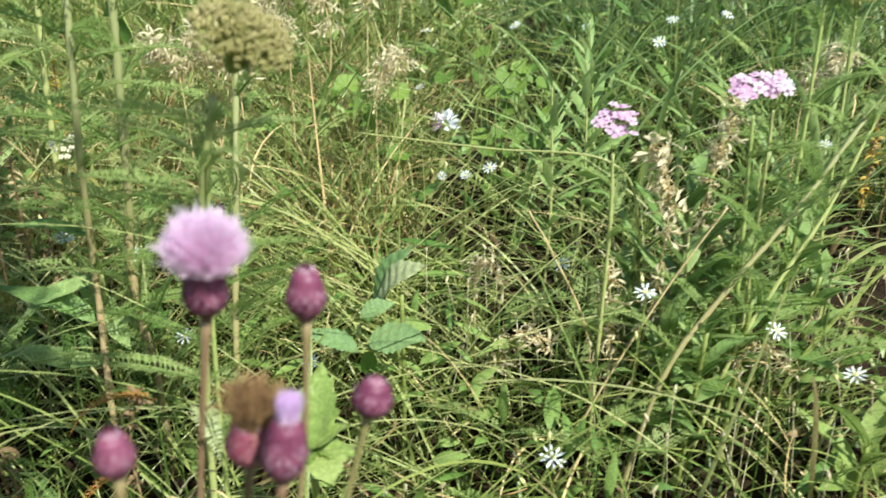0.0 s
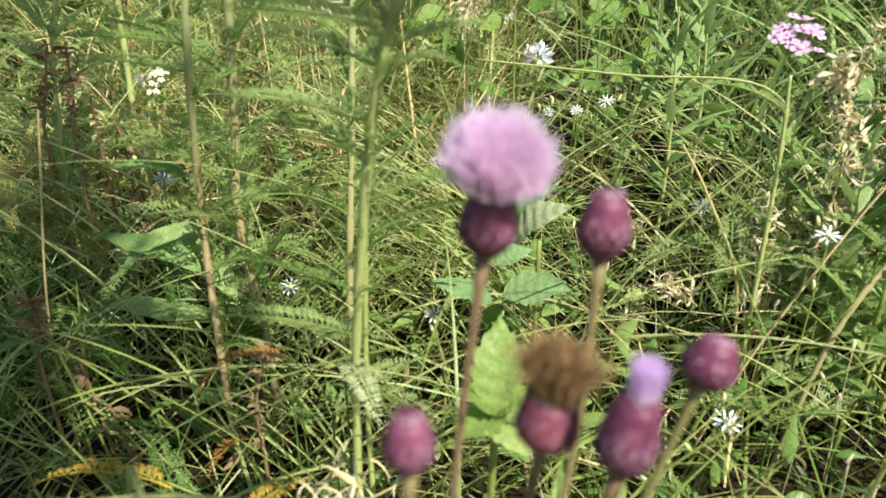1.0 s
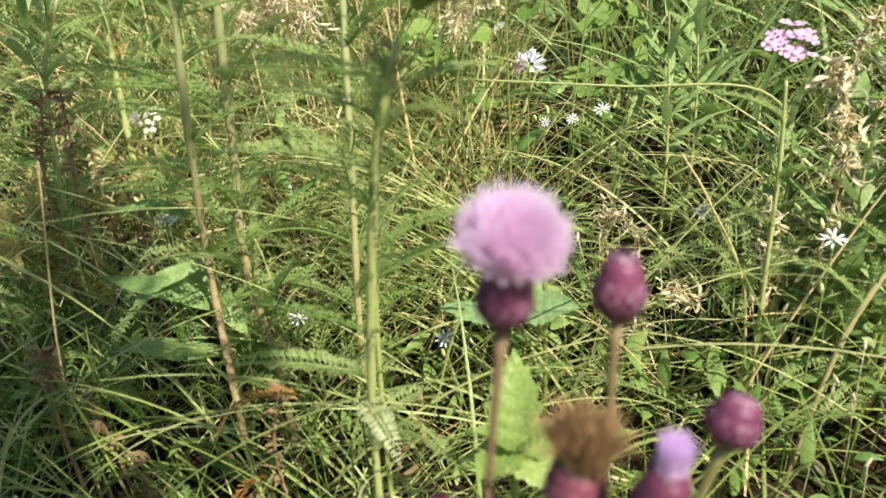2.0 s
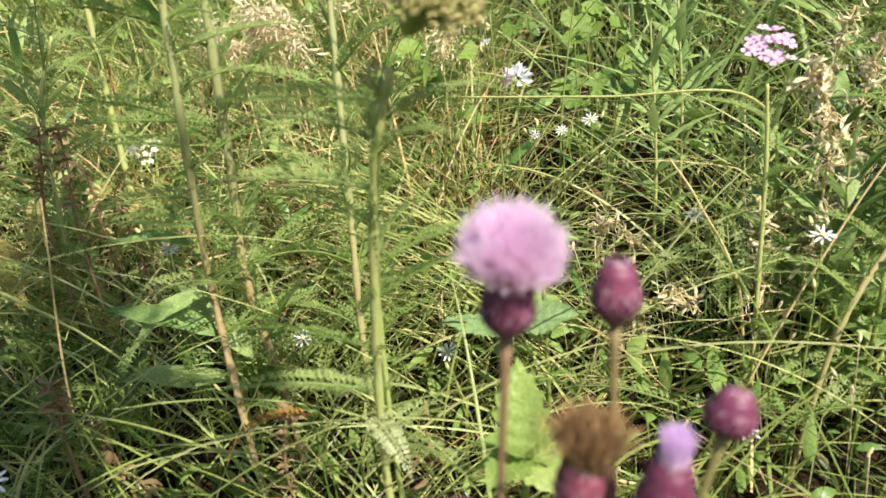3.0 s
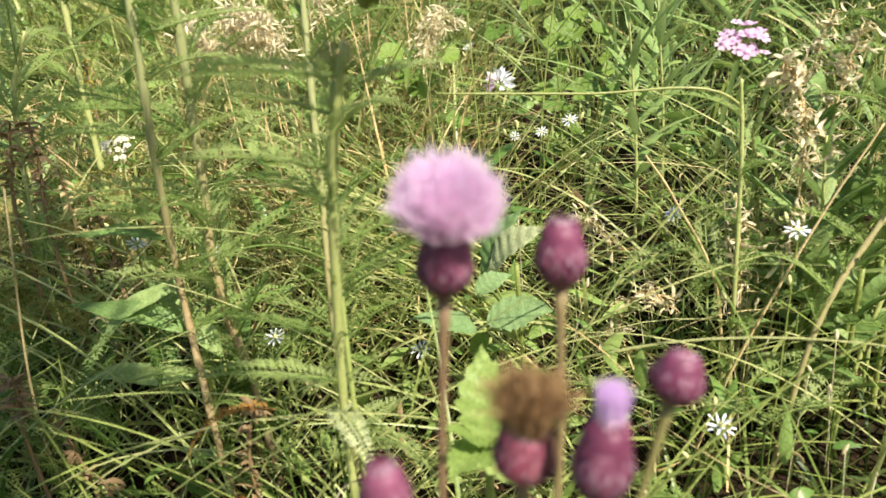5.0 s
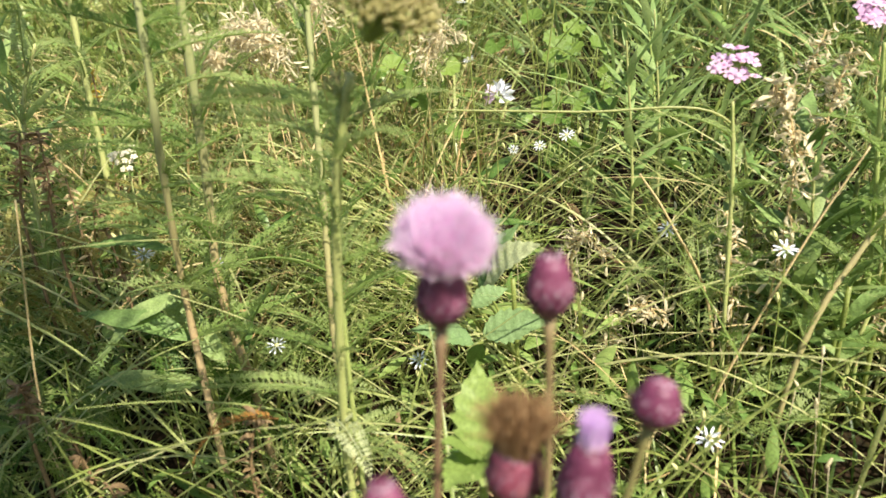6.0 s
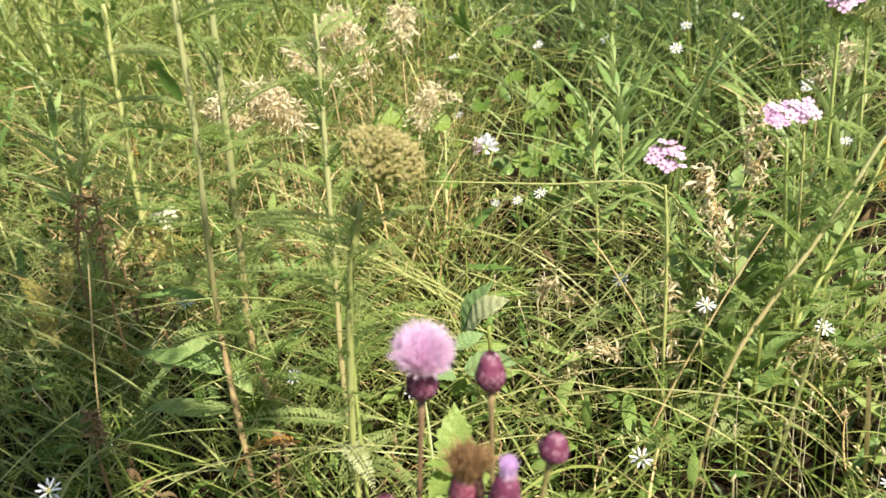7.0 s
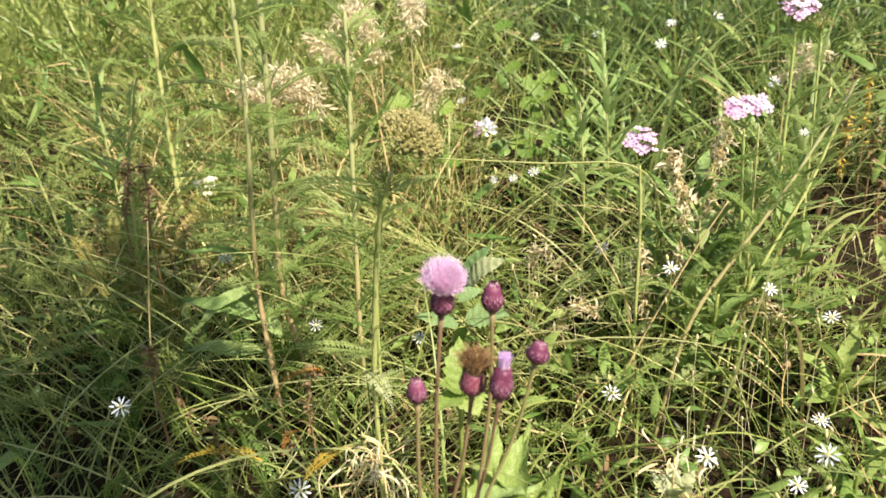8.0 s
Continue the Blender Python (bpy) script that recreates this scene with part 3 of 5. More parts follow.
def thistle_head(parent, crown, axis, kind, size=1.0, spin=0.0):
    """A flower head: crown is the middle of its scaly cup."""
    shape = {"open": (0.0049, 0.0120), "bud": (0.0046, 0.0128), "round": (0.0047, 0.0096), "spent": (0.0055, 0.0110), "opening": (0.0046, 0.0152)}[kind]
    R, H = shape[0] * size, shape[1] * size
    top = {"open": 0.80, "bud": 0.66, "round": 0.62, "spent": 0.86, "opening": 0.70}[kind]

    def radius_at(u):
        if u < 0.45:
            return R * (0.35 + 0.65 * math.sin(math.pi / 2 * u / 0.45) ** 0.9)
        return R * (1 - (1 - top) * ((u - 0.45) / 0.55) ** 1.7)

    m = facing(crown, axis, spin)
    core = egg([(radius_at(u) * 0.97, H * (u - 0.5)) for u in np.linspace(0, 1, 9)], 16)
    cup = part("flower_cup", moved(core, m), BRACT_RED if kind == "spent" else BRACT, parent)
    scale_mesh = bract_mesh(kind == "spent")
    for base, along, out_, l in bract_places(radius_at, -H * 0.47, H * 0.42, 8, 13, H * 0.27, 0.12):
        side = unit(np.cross(out_, along))
        pose_ = Matrix(np.c_[side * l, along * l, np.cross(side, along) * l, base].tolist() + [[0, 0, 0, 1]])
        part("bract", None, None, cup, m=m @ pose_, mesh=scale_mesh)
    up = np.array([0, 0, H * 0.45])
    if kind == "open":
        k = 1150
        u = rng.uniform(0, 1, k)
        polar = np.arccos(1 - 1.48 * u)
        az = rng.uniform(0, 6.283, k)
        out = np.stack([np.sin(polar) * np.cos(az), np.sin(polar) * np.sin(az), np.cos(polar)], -1)
        end = up + np.array([0, 0, 0.0076 * size]) + out * np.array([0.0086, 0.0086, 0.0076]) * rng.uniform(0.62, 1.06, k)[:, None] * size
        base = up + out * np.array([1, 1, 0.0]) * radius_at(1) * 0.8
        d, ln = unit(end - base), np.linalg.norm(end - base, axis=1)
        nor = unit(np.cross(d, rng.normal(0, 1, (k, 3))))
        tuft = leaflets(base, d, nor, ln, 0.00045 * size, 0.2, 0.6)
        ob = part("floret_tuft", moved(tuft, m), FLORET, parent, "round mauve-pink tuft of florets")
        tagged(ob, kind="stuff")
        bb, dd, nn, ll = [], [], [], []
        for j in range(k):
            for _ in range(5):
                bb.append(base[j] + d[j] * ln[j] * rng.uniform(0.6, 0.92))
                dd.append(unit(d[j] * 1.1 + out[j] * 0.5 + rng.normal(0, 0.26, 3)))
                nn.append(rng.normal(0, 1, 3))
                ll.append(0.0031 * rng.uniform(0.5, 1.3) * size)
        tips = part("tuft_fringe", moved(leaflets(np.array(bb), np.array(dd), np.array(nn), np.array(ll), 0.00032 * size, 0.2, 0.4), m), FLORET_TIP, ob, "pale split floret tips")
        tagged(tips, kind="stuff")
    elif kind in ("opening", "spent"):
        k = 420 if kind == "opening" else 700
        spread = 0.10 if kind == "opening" else 0.30
        ln0 = 0.0080 if kind == "opening" else 0.0122
        polar = spread * rng.uniform(0, 1, k) ** 0.6
        az = rng.uniform(0, 6.283, k)
        d = np.stack([np.sin(polar) * np.cos(az), np.sin(polar) * np.sin(az), np.cos(polar)], -1)
        base = up + d * np.array([1, 1, 0]) * radius_at(1) * 1.0
        if kind == "opening":
            base = base + np.stack([np.cos(az), np.sin(az), 0 * az], -1) * (radius_at(1) * 0.58 * np.sqrt(rng.uniform(0, 1, k)))[:, None]
        else:
            base = base + np.stack([np.cos(az), np.sin(az), 0 * az], -1) * (radius_at(1) * 0.6 * rng.uniform(0, 1, k))[:, None]
        ln = ln0 * rng.uniform(0.7, 1.0, k) * size
        g = blades(base, np.arctan2(d[:, 1], d[:, 0]), np.arcsin(d[:, 2]), ln, rng.normal(0.0, 0.15, k) if kind == "opening" else rng.normal(0.1, 0.9, k), 0.0005 * size, 5, rng.normal(0, 0.8, k), 0.2, rng.uniform(-1, 1, k), "stalk", True)
        tuft = part("floret_tuft", moved(g, m), LILAC if kind == "opening" else PAPPUS, parent, "pale mauve florets just emerging" if kind == "opening" else "withered brown florets")
        tagged(tuft, kind="stuff")
    else:
        d = [unit([math.cos(q) * s, math.sin(q) * s, 1]) for q in np.linspace(0, 6.28, 12, endpoint=False) for s in (0.15, 0.35)]
        g = leaflets(np.array([0, 0, H * 0.40]) + np.array(d) * [R * 1.5, R * 1.5, 0], -np.array(d) * [1.9, 1.9, 0] + UP * 0.7, np.array(d), 0.0028 * size, 0.0016 * size)
        part("closed_tip", moved(g, m), BRACT, cup, "closed purple tip scales")
    return Vector(crown) - Vector(axis).normalized() * (H * 0.5)


def thistle():
    root = on_ground(-0.006, 0.012)
    plant_ = thing("thistle", root, "purple thistle with one open mauve flower, buds and a spent head", "thistle")
    heads = [((-0.0010, 0.0012, 0.2765), (0.13, -0.22, 1), "open", 1.0, (-0.0068, 0.002, 0.220)),
             ((0.0196, 0.0105, 0.2736), (0.05, -0.12, 1), "bud", 1.0, (0.0168, 0.011, 0.225)),
             ((0.0103, -0.006, 0.2432), (0.12, -0.08, 1), "spent", 1.0, (0.0042, -0.003, 0.205)),
             ((0.0218, -0.0175, 0.2488), (0.14, -0.10, 1), "opening", 0.98, (0.0140, -0.010, 0.205)),
             ((0.0374, -0.001, 0.2535), (0.25, -0.12, 1), "round", 1.0, (0.0270, 0.002, 0.214)),
             ((-0.0108, -0.025, 0.2505), (0.03, -0.18, 1), "bud", 0.82, (-0.0130, -0.021, 0.208))]
    low = [(-0.0100, 0.004, 0.150), (0.008, 0.010, 0.165), (-0.005, 0.0, 0.160), (0.002, 0.0, 0.155), (0.008, 0.006, 0.160), (-0.014, -0.010, 0.150)]
    for (crown, axis, kind, size, knee), foot in zip(heads, low):
        neck = thistle_head(plant_, crown, axis, kind, size, rng.uniform(0, 6))
        line = bend([root, (root[0] * 0.5 + foot[0] * 0.5, root[1] * 0.5 + foot[1] * 0.5, 0.08), foot, knee, tuple(neck)], 34)
        s = np.linspace(0, 1, 34)
        rad = np.interp(s, [0, 0.5, 0.93, 1], [0.0014, 0.00095, 0.00075, 0.0014]) * (1 + 0.06 * np.sin(s * 70))
        part("stem", tube(line, rad, 8), THISTLE_STEM, plant_, "ribbed reddish-green stem")
    for k, (z, az, l) in enumerate([(0.165, 5.2, 0.05), (0.150, 0.4, 0.055), (0.135, 2.4, 0.05), (0.12, 3.9, 0.06), (0.11, 1.2, 0.06)]):
        part("leaf", broad((-0.006, 0.010, z), az, 0.75, l, 1.0, l * 0.36, 7, 0.42, tilt=rng.normal(0, 0.2), wave=0.05), BROAD_DARK, plant_)

    for base, tip, width in [((0.014, 0.000, 0.125), (0.036, 0.052, 0.186), 0.026), ((0.008, 0.004, 0.125), (0.020, 0.056, 0.190), 0.022), ((0.018, -0.004, 0.115), (0.046, 0.036, 0.160), 0.026), ((0.004, 0.000, 0.115), (0.008, 0.046, 0.165), 0.022), ((0.0, 0.002, 0.11), (-0.022, 0.040, 0.160), 0.020), ((0.014, -0.010, 0.11), (0.030, 0.020, 0.150), 0.024)]:
        part("leaf", leaf_to(base, tip, width, 0.5, teeth=7, depth=0.3, wave=0.05), BROAD, plant_)


thistle()


# ---------- yarrow ----------
FLOWER_MESH = {}


def flower_head_mesh(key, petal, size):
    """One small yarrow flower head: broad notched rays round a dome of disc florets."""
    if key not in FLOWER_MESH:
        ring = [(0.0, 0.0, 0.02)]
        for q in range(5):
            for off, r, z in ((-0.5, 0.20, 0.0), (-0.36, 0.44, 0.05), (-0.14, 0.52, 0.06), (0.0, 0.47, 0.05), (0.14, 0.52, 0.06), (0.36, 0.44, 0.05)):
                ang = (q + off) * 2 * math.pi / 5
                ring.append((r * math.cos(ang), r * math.sin(ang), z))
        rays = (np.array(ring) * size, [(0, 1 + i, 1 + (i + 1) % 30) for i in range(30)])
        disc = moved(bead(size * 0.19, size * 0.14, 7, 4), Matrix.Translation((0, 0, size * 0.05)))
        cup = egg([(size * 0.06, -size * 0.42), (size * 0.17, -size * 0.28), (size * 0.18, 0)], 7)
        FLOWER_MESH[key] = [mesh_of("flower_head", rays, petal), mesh_of("disc", disc, CREAM if petal is CREAM else PINK), mesh_of("green_cup", cup, HERB)]
    return FLOWER_MESH[key]


def seed_bead():
    return join(bead(0.00065, 0.0010, 6, 4), *[moved(leaflets((0, 0, 0), (0, 0, 1), (1, 0, 0), 0.0011, 0.0005), Matrix.Translation((0, 0, 0.0008)) @ Matrix.Rotation(q * 1.6, 4, "Z") @ Matrix.Rotation(0.5, 4, "Y")) for q in range(4)])


def seed_bead_mesh():
    if "seed" not in FLOWER_MESH:
        FLOWER_MESH["seed"] = mesh_of("seed_bead", seed_bead(), SEED_BUD)
    return FLOWER_MESH["seed"]


def corymb(plant_, top, axis, radius, heads, kind, petal, size, dome=0.6):
    """A flat-topped cluster on branching stalks."""
    m = facing(top, axis)
    golden = 2.39996
    rest_beads, rest_stalks = [], []
    for i in range(heads):
        r = radius * math.sqrt((i + 0.35) / heads) * rng.uniform(0.9, 1.08)
        a = i * golden + rng.normal(0, 0.15)
        local = Vector((r * math.cos(a), r * math.sin(a), -dome * r * r / radius + rng.normal(0, radius * (0.06 if kind == "seed" else 0.20))))
        place = m @ local
        mid = m @ Vector((local.x * 0.55, local.y * 0.55, -radius * 0.55))
        foot = m @ Vector((local.x * 0.08, local.y * 0.08, -radius * 1.25))
        stalk = tube(bend([foot, mid, place - Vector(axis).normalized() * size * 0.3], 6), 0.00030, 4)
        if i < 200:
            part("flower_stalk", stalk, YARROW_STEM, plant_)
        else:
            rest_stalks.append(stalk)
        up = unit(np.array(axis) + np.array(m.to_3x3() @ Vector((local.x, local.y, 0))) / radius * 0.45 + rng.normal(0, 0.28, 3))
        pose_ = facing(place, Vector(up), rng.uniform(0, 6), rng.uniform(0.65, 1.3))
        if kind == "seed" and i >= 200:
            rest_beads.append(moved(seed_bead(), pose_))
        elif kind == "seed":
            part("seed_bead", None, None, plant_, m=pose_, mesh=seed_bead_mesh())
        else:
            ray, disc, cup = flower_head_mesh((petal.name, size), petal, size)
            head = part("flower_head", None, None, plant_, m=pose_, mesh=ray)
            part("disc", None, None, head, m=pose_, mesh=disc)
            part("green_cup", None, None, head, m=pose_, mesh=cup)
    if rest_beads:
        tagged(part("seed_fluff", join(*rest_beads), SEED_FLUFF, plant_), kind="stuff")
        tagged(part("stalk_tangle", join(*rest_stalks), YARROW_STEM, plant_), kind="stuff")


def yarrow(points, radius, leaf_at, label, stem_material=None, cluster=None, group="yarrow plants", leaf_material=None, leaf_scale=1.0):
    """points: the stem from the soil to the top. leaf_at: (share of the height, azimuth, length, elevation, droop)."""
    line = bend(points, 40)
    plant_ = thing("yarrow", points[0], label, "yarrow", group)
    s = np.linspace(0, 1, 40)
    rad = radius * 0.85 * (1.15 - 0.45 * s)
    for share, *_ in leaf_at:
        rad = rad + radius * 0.35 * np.exp(-(((s - share) / 0.015) ** 2))
    part("stem", tube(line, rad, 9), stem_material or YARROW_STEM, plant_, "ribbed upright stem")
    for share, az, length, elev, droop in leaf_at:
        i = min(int(share * 39), 38)
        base = line[i] + (line[i + 1] - line[i]) * (share * 39 - i)
        length = length * leaf_scale
        part("leaf", feather(base, az, elev, length, droop, length * 0.26, 30, rng.normal(0, 0.35), 2, rng.normal(0, 0.35)), leaf_material or YARROW_LEAF, plant_)
        for _ in range(2):
            small = length * rng.uniform(0.25, 0.5)
            part("leaf", feather(base, az + rng.normal(0, 1.2), elev + rng.uniform(0.1, 0.6), small, droop * 0.7, small * 0.3, 13, rng.normal(0, 0.4), 1, rng.normal(0, 0.5)), leaf_material or YARROW_LEAF, plant_)
    if cluster:
        corymb(plant_, **cluster)
    return plant_


def leaves_up(lo, hi, n, length=0.06, first=None):
    out = []
    az = rng.uniform(0, 6.283) if first is None else first
    for i in range(n):
        sh = lo + (hi - lo) * (i + rng.uniform(-0.2, 0.2)) / max(n - 1, 1)
        out.append((min(max(sh, 0.02), 0.97), az, length * 1.25 * (1.15 - 0.4 * sh) * rng.uniform(0.85, 1.15), rng.uniform(0.5, 0.95), rng.uniform(0.6, 1.3)))
        az += 2.4 + rng.normal(0, 0.25)
    return out


def yarrows():
    # stem nearest the thistle, with the olive seed head
    yarrow([on_ground(-0.056, 0.118), (-0.056, 0.118, 0.14), (-0.052, 0.110, 0.20), (-0.040, 0.093, 0.28), (-0.029, 0.082, 0.316)], 0.0019, [
        (0.50, 3.3, 0.060, 0.35, 0.5), (0.62, 0.3, 0.05, 0.5, 0.8), (0.70, 2.6, 0.055, 0.5, 0.9), (0.80, 5.4, 0.045, 0.6, 1.0), (0.88, 0.6, 0.040, 0.4, 0.6), (0.93, 3.2, 0.055, 0.2, 0.3), (0.38, 5.8, 0.05, 0.5, 1.3), (0.75, 3.1, 0.06, 0.3, 0.5), (0.84, 2.8, 0.06, 0.35, 0.6), (0.66, 0.2, 0.05, 0.4, 0.6), (0.56, 2.9, 0.065, 0.25, 0.5)],
        "upright yarrow with a greenish-yellow seed head", cluster=dict(top=(-0.0135, 0.075, 0.340), axis=(0.55, -0.5, 0.85), radius=0.0160, heads=560, kind="seed", petal=SEED_BUD, size=0.004, dome=0.4))
    # a small side head on the same stand
    yarrow([on_ground(-0.050, 0.128), (-0.052, 0.122, 0.16), (-0.046, 0.108, 0.25), (-0.037, 0.096, 0.306)], 0.0013, [(0.7, 1.0, 0.04, 0.6, 0.8)],
           "thin yarrow stem with a small budding head", cluster=dict(top=(-0.036, 0.094, 0.316), axis=(-0.1, -0.3, 1), radius=0.007, heads=16, kind="seed", petal=SEED_BUD, size=0.004))
    # reddish stem behind it
    yarrow([on_ground(-0.082, 0.225), (-0.083, 0.222, 0.16), (-0.080, 0.226, 0.24), (-0.076, 0.232, 0.34), (-0.074, 0.235, 0.40)], 0.0018, leaves_up(0.25, 0.97, 18, 0.06),
           "upright yarrow with a reddish-brown stem", RED_STEM)
    # tall pair
    yarrow([on_ground(-0.142, 0.195), (-0.142, 0.188, 0.127), (-0.150, 0.200, 0.209), (-0.139, 0.181, 0.281), (-0.130, 0.170, 0.34), (-0.128, 0.168, 0.42)], 0.0019, [
        (0.30, 3.6, 0.055, 0.3, 0.8), (0.42, 5.9, 0.060, 0.6, 0.9), (0.50, 3.0, 0.065, 0.3, 0.7), (0.58, 0.3, 0.06, 0.7, 1.0), (0.62, 2.9, 0.06, 0.2, 0.35), (0.66, 3.2, 0.062, 0.15, 0.25), (0.70, 0.2, 0.05, 0.5, 1.1), (0.76, 0.1, 0.06, 0.3, 0.5), (0.80, 5.7, 0.05, 0.2, 0.9), (0.84, 2.9, 0.06, 0.3, 0.6), (0.90, 3.1, 0.05, 0.4, 0.8), (0.94, 0.2, 0.05, 0.4, 0.7), (0.35, 0.3, 0.06, 0.4, 0.6), (0.26, 5.9, 0.055, 0.4, 0.8)],
           "tall yarrow with a reddish-brown jointed stem", RED_STEM)
    yarrow([on_ground(-0.128, 0.222), (-0.130, 0.218, 0.14), (-0.138, 0.215, 0.21), (-0.134, 0.213, 0.259), (-0.124, 0.198, 0.34), (-0.119, 0.194, 0.42)], 0.0023, leaves_up(0.22, 0.97, 20, 0.065, 0.4),
           "tall yarrow with a pale brown stem", RED_STEM)
    # further tall stems
    yarrow([on_ground(-0.276, 0.372), (-0.277, 0.370, 0.25), (-0.275, 0.368, 0.34), (-0.272, 0.369, 0.43)], 0.0024, leaves_up(0.2, 0.98, 15, 0.065),
           "tall green yarrow standing further back")
    yarrow([on_ground(-0.285, 0.30), (-0.290, 0.300, 0.20), (-0.280, 0.298, 0.30), (-0.262, 0.300, 0.345)], 0.0014, leaves_up(0.2, 0.97, 13, 0.06),
           "slender leafy yarrow without flowers")
    # white cluster low on the slope
    yarrow([on_ground(-0.212, 0.285), (-0.212, 0.284, 0.18), (-0.210, 0.281, 0.266)], 0.0009, leaves_up(0.2, 0.7, 4, 0.04),
           "small yarrow with a cream-white flower cluster", cluster=dict(top=(-0.210, 0.278, 0.277), axis=(0, -1.0, 1), radius=0.0100, heads=20, kind="flower", petal=CREAM, size=0.0042))
    # pink ones
    yarrow([on_ground(0.128, 0.238), (0.129, 0.236, 0.16), (0.130, 0.233, 0.24), (0.128, 0.230, 0.284)], 0.0014, leaves_up(0.3, 0.85, 6, 0.045),
           "yarrow with a compact pink flower cluster", cluster=dict(top=(0.128, 0.229, 0.303), axis=(0.0, -0.85, 1), radius=0.0108, heads=20, kind="flower", petal=PINK, size=0.0074, dome=0.25), group="pink yarrows")
    yarrow([on_ground(0.205, 0.25), (0.208, 0.246, 0.19), (0.204, 0.242, 0.27), (0.202, 0.240, 0.305)], 0.0014, leaves_up(0.3, 0.85, 6, 0.045),
           "yarrow with a wide twin-lobed pink flower cluster", cluster=dict(top=(0.197, 0.238, 0.321), axis=(-0.15, -0.95, 1), radius=0.0094, heads=16, kind="flower", petal=PINK, size=0.0074, dome=0.25), group="pink yarrows")
    yarrow([on_ground(0.213, 0.25), (0.214, 0.246, 0.20), (0.213, 0.242, 0.28), (0.212, 0.240, 0.308)], 0.0011, leaves_up(0.4, 0.8, 3, 0.035),
           "slim yarrow with a small pink flower cluster beside another", cluster=dict(top=(0.2115, 0.239, 0.323), axis=(0.2, -0.95, 1), radius=0.0074, heads=11, kind="flower", petal=PINK, size=0.0072, dome=0.25), group="pink yarrows")
    yarrow([on_ground(0.262, 0.32), (0.263, 0.318, 0.25), (0.263, 0.315, 0.34), (0.262, 0.312, 0.372)], 0.0015, leaves_up(0.3, 0.85, 6, 0.05),
           "tall yarrow with a pale pink flat flower cluster", cluster=dict(top=(0.262, 0.310, 0.389), axis=(0.0, -0.5, 1), radius=0.0140, heads=30, kind="flower", petal=PINK, size=0.0074, dome=0.25), group="pink yarrows")
    yarrow([on_ground(0.290, 0.33), (0.290, 0.328, 0.25), (0.288, 0.325, 0.34), (0.286, 0.322, 0.362)], 0.0013, leaves_up(0.3, 0.8, 4, 0.05),
           "tall yarrow with a faded beige seed head", cluster=dict(top=(0.286, 0.320, 0.378), axis=(0.0, -0.4, 1), radius=0.011, heads=30, kind="seed", petal=SEED_BUD, size=0.004))
    # leaning leafy stems of the flowerless clump
    yarrow([on_ground(0.140, 0.212), (0.161, 0.212, 0.162), (0.191, 0.220, 0.210), (0.227, 0.230, 0.256), (0.258, 0.240, 0.301), (0.282, 0.250, 0.334)], 0.0015, leaves_up(0.20, 0.97, 16, 0.045),
           "leaning yarrow stem, tan below and green above, without flowers", RED_STEM)
    yarrow([on_ground(0.185, 0.24), (0.206, 0.240, 0.161), (0.231, 0.250, 0.207), (0.260, 0.260, 0.256), (0.286, 0.270, 0.317)], 0.0014, leaves_up(0.20, 0.97, 14, 0.05),
           "leaning flowerless yarrow with green feathery leaves")


yarrows()


# ---------- stitchwort ----------
PETAL_MESH = {}


def star(points, outer, inner):
    """A shallow pointed star in one piece."""
    v = [(0, 0, -0.06)]
    for i in range(points * 2):
        a = math.pi * i / points
        r = outer if i % 2 == 0 else inner
        v.append((r * math.cos(a), r * math.sin(a), -0.01))
    return np.array(v), [(0, 1 + i, 1 + (i + 1) % (points * 2)) for i in range(points * 2)]


def stitchwort_meshes():
    if not PETAL_MESH:
        v = [(0.06, -0.05, 0), (0.06, 0.05, 0), (0.30, 0, 0.02)]
        f = [(0, 2, 1)]
        for sgn in (-1, 1):
            ca, sa = math.cos(0.27), sgn * math.sin(0.27)
            k = len(v)
            v += [(0.60 * ca - w * sa, 0.60 * sa + w * ca * 1.0, 0.07 + abs(w) * 0.2) for w in (-0.10, 0.0, 0.10)]
            v += [(0.90 * ca - w * sa, 0.90 * sa + w * ca, 0.10) for w in (-0.07, 0.07)] + [(1.03 * ca, 1.03 * sa, 0.11)]
            root_ = 0 if sgn < 0 else 1
            f += [(root_, 2, k + 1, k) if sgn > 0 else (root_, k, k + 1, 2), (2, k + 1, k + 2), (k, k + 3, k + 4, k + 2, k + 1), (k + 3, k + 5, k + 4)]
        g = (np.array(v), f)
        PETAL_MESH["petal"] = mesh_of("petal", g, WHITE)
        PETAL_MESH["sepal"] = mesh_of("calyx", star(5, 0.62, 0.16), HERB)
        cv, cf = star(10, 0.30, 0.13)
        PETAL_MESH["centre"] = mesh_of("centre", (cv * [1, 1, 0] + np.array([[0, 0, 0.20]] + [[0, 0, 0.24 if i % 2 == 0 else 0.06] for i in range(20)]), cf), POLLEN)
        PETAL_MESH["bud"] = mesh_of("bud", join(bead(0.0011, 0.0028, 6, 5), moved(leaflets(np.zeros((4, 3)), np.array([(0.25, 0, 1), (-0.25, 0, 1), (0, 0.25, 1), (0, -0.25, 1)]), np.array([(1, 0, 0), (-1, 0, 0), (0, 1, 0), (0, -1, 0)]), 0.004, 0.0016), Matrix.Translation((0, 0, -0.0028)))), POLLEN)
    return PETAL_MESH


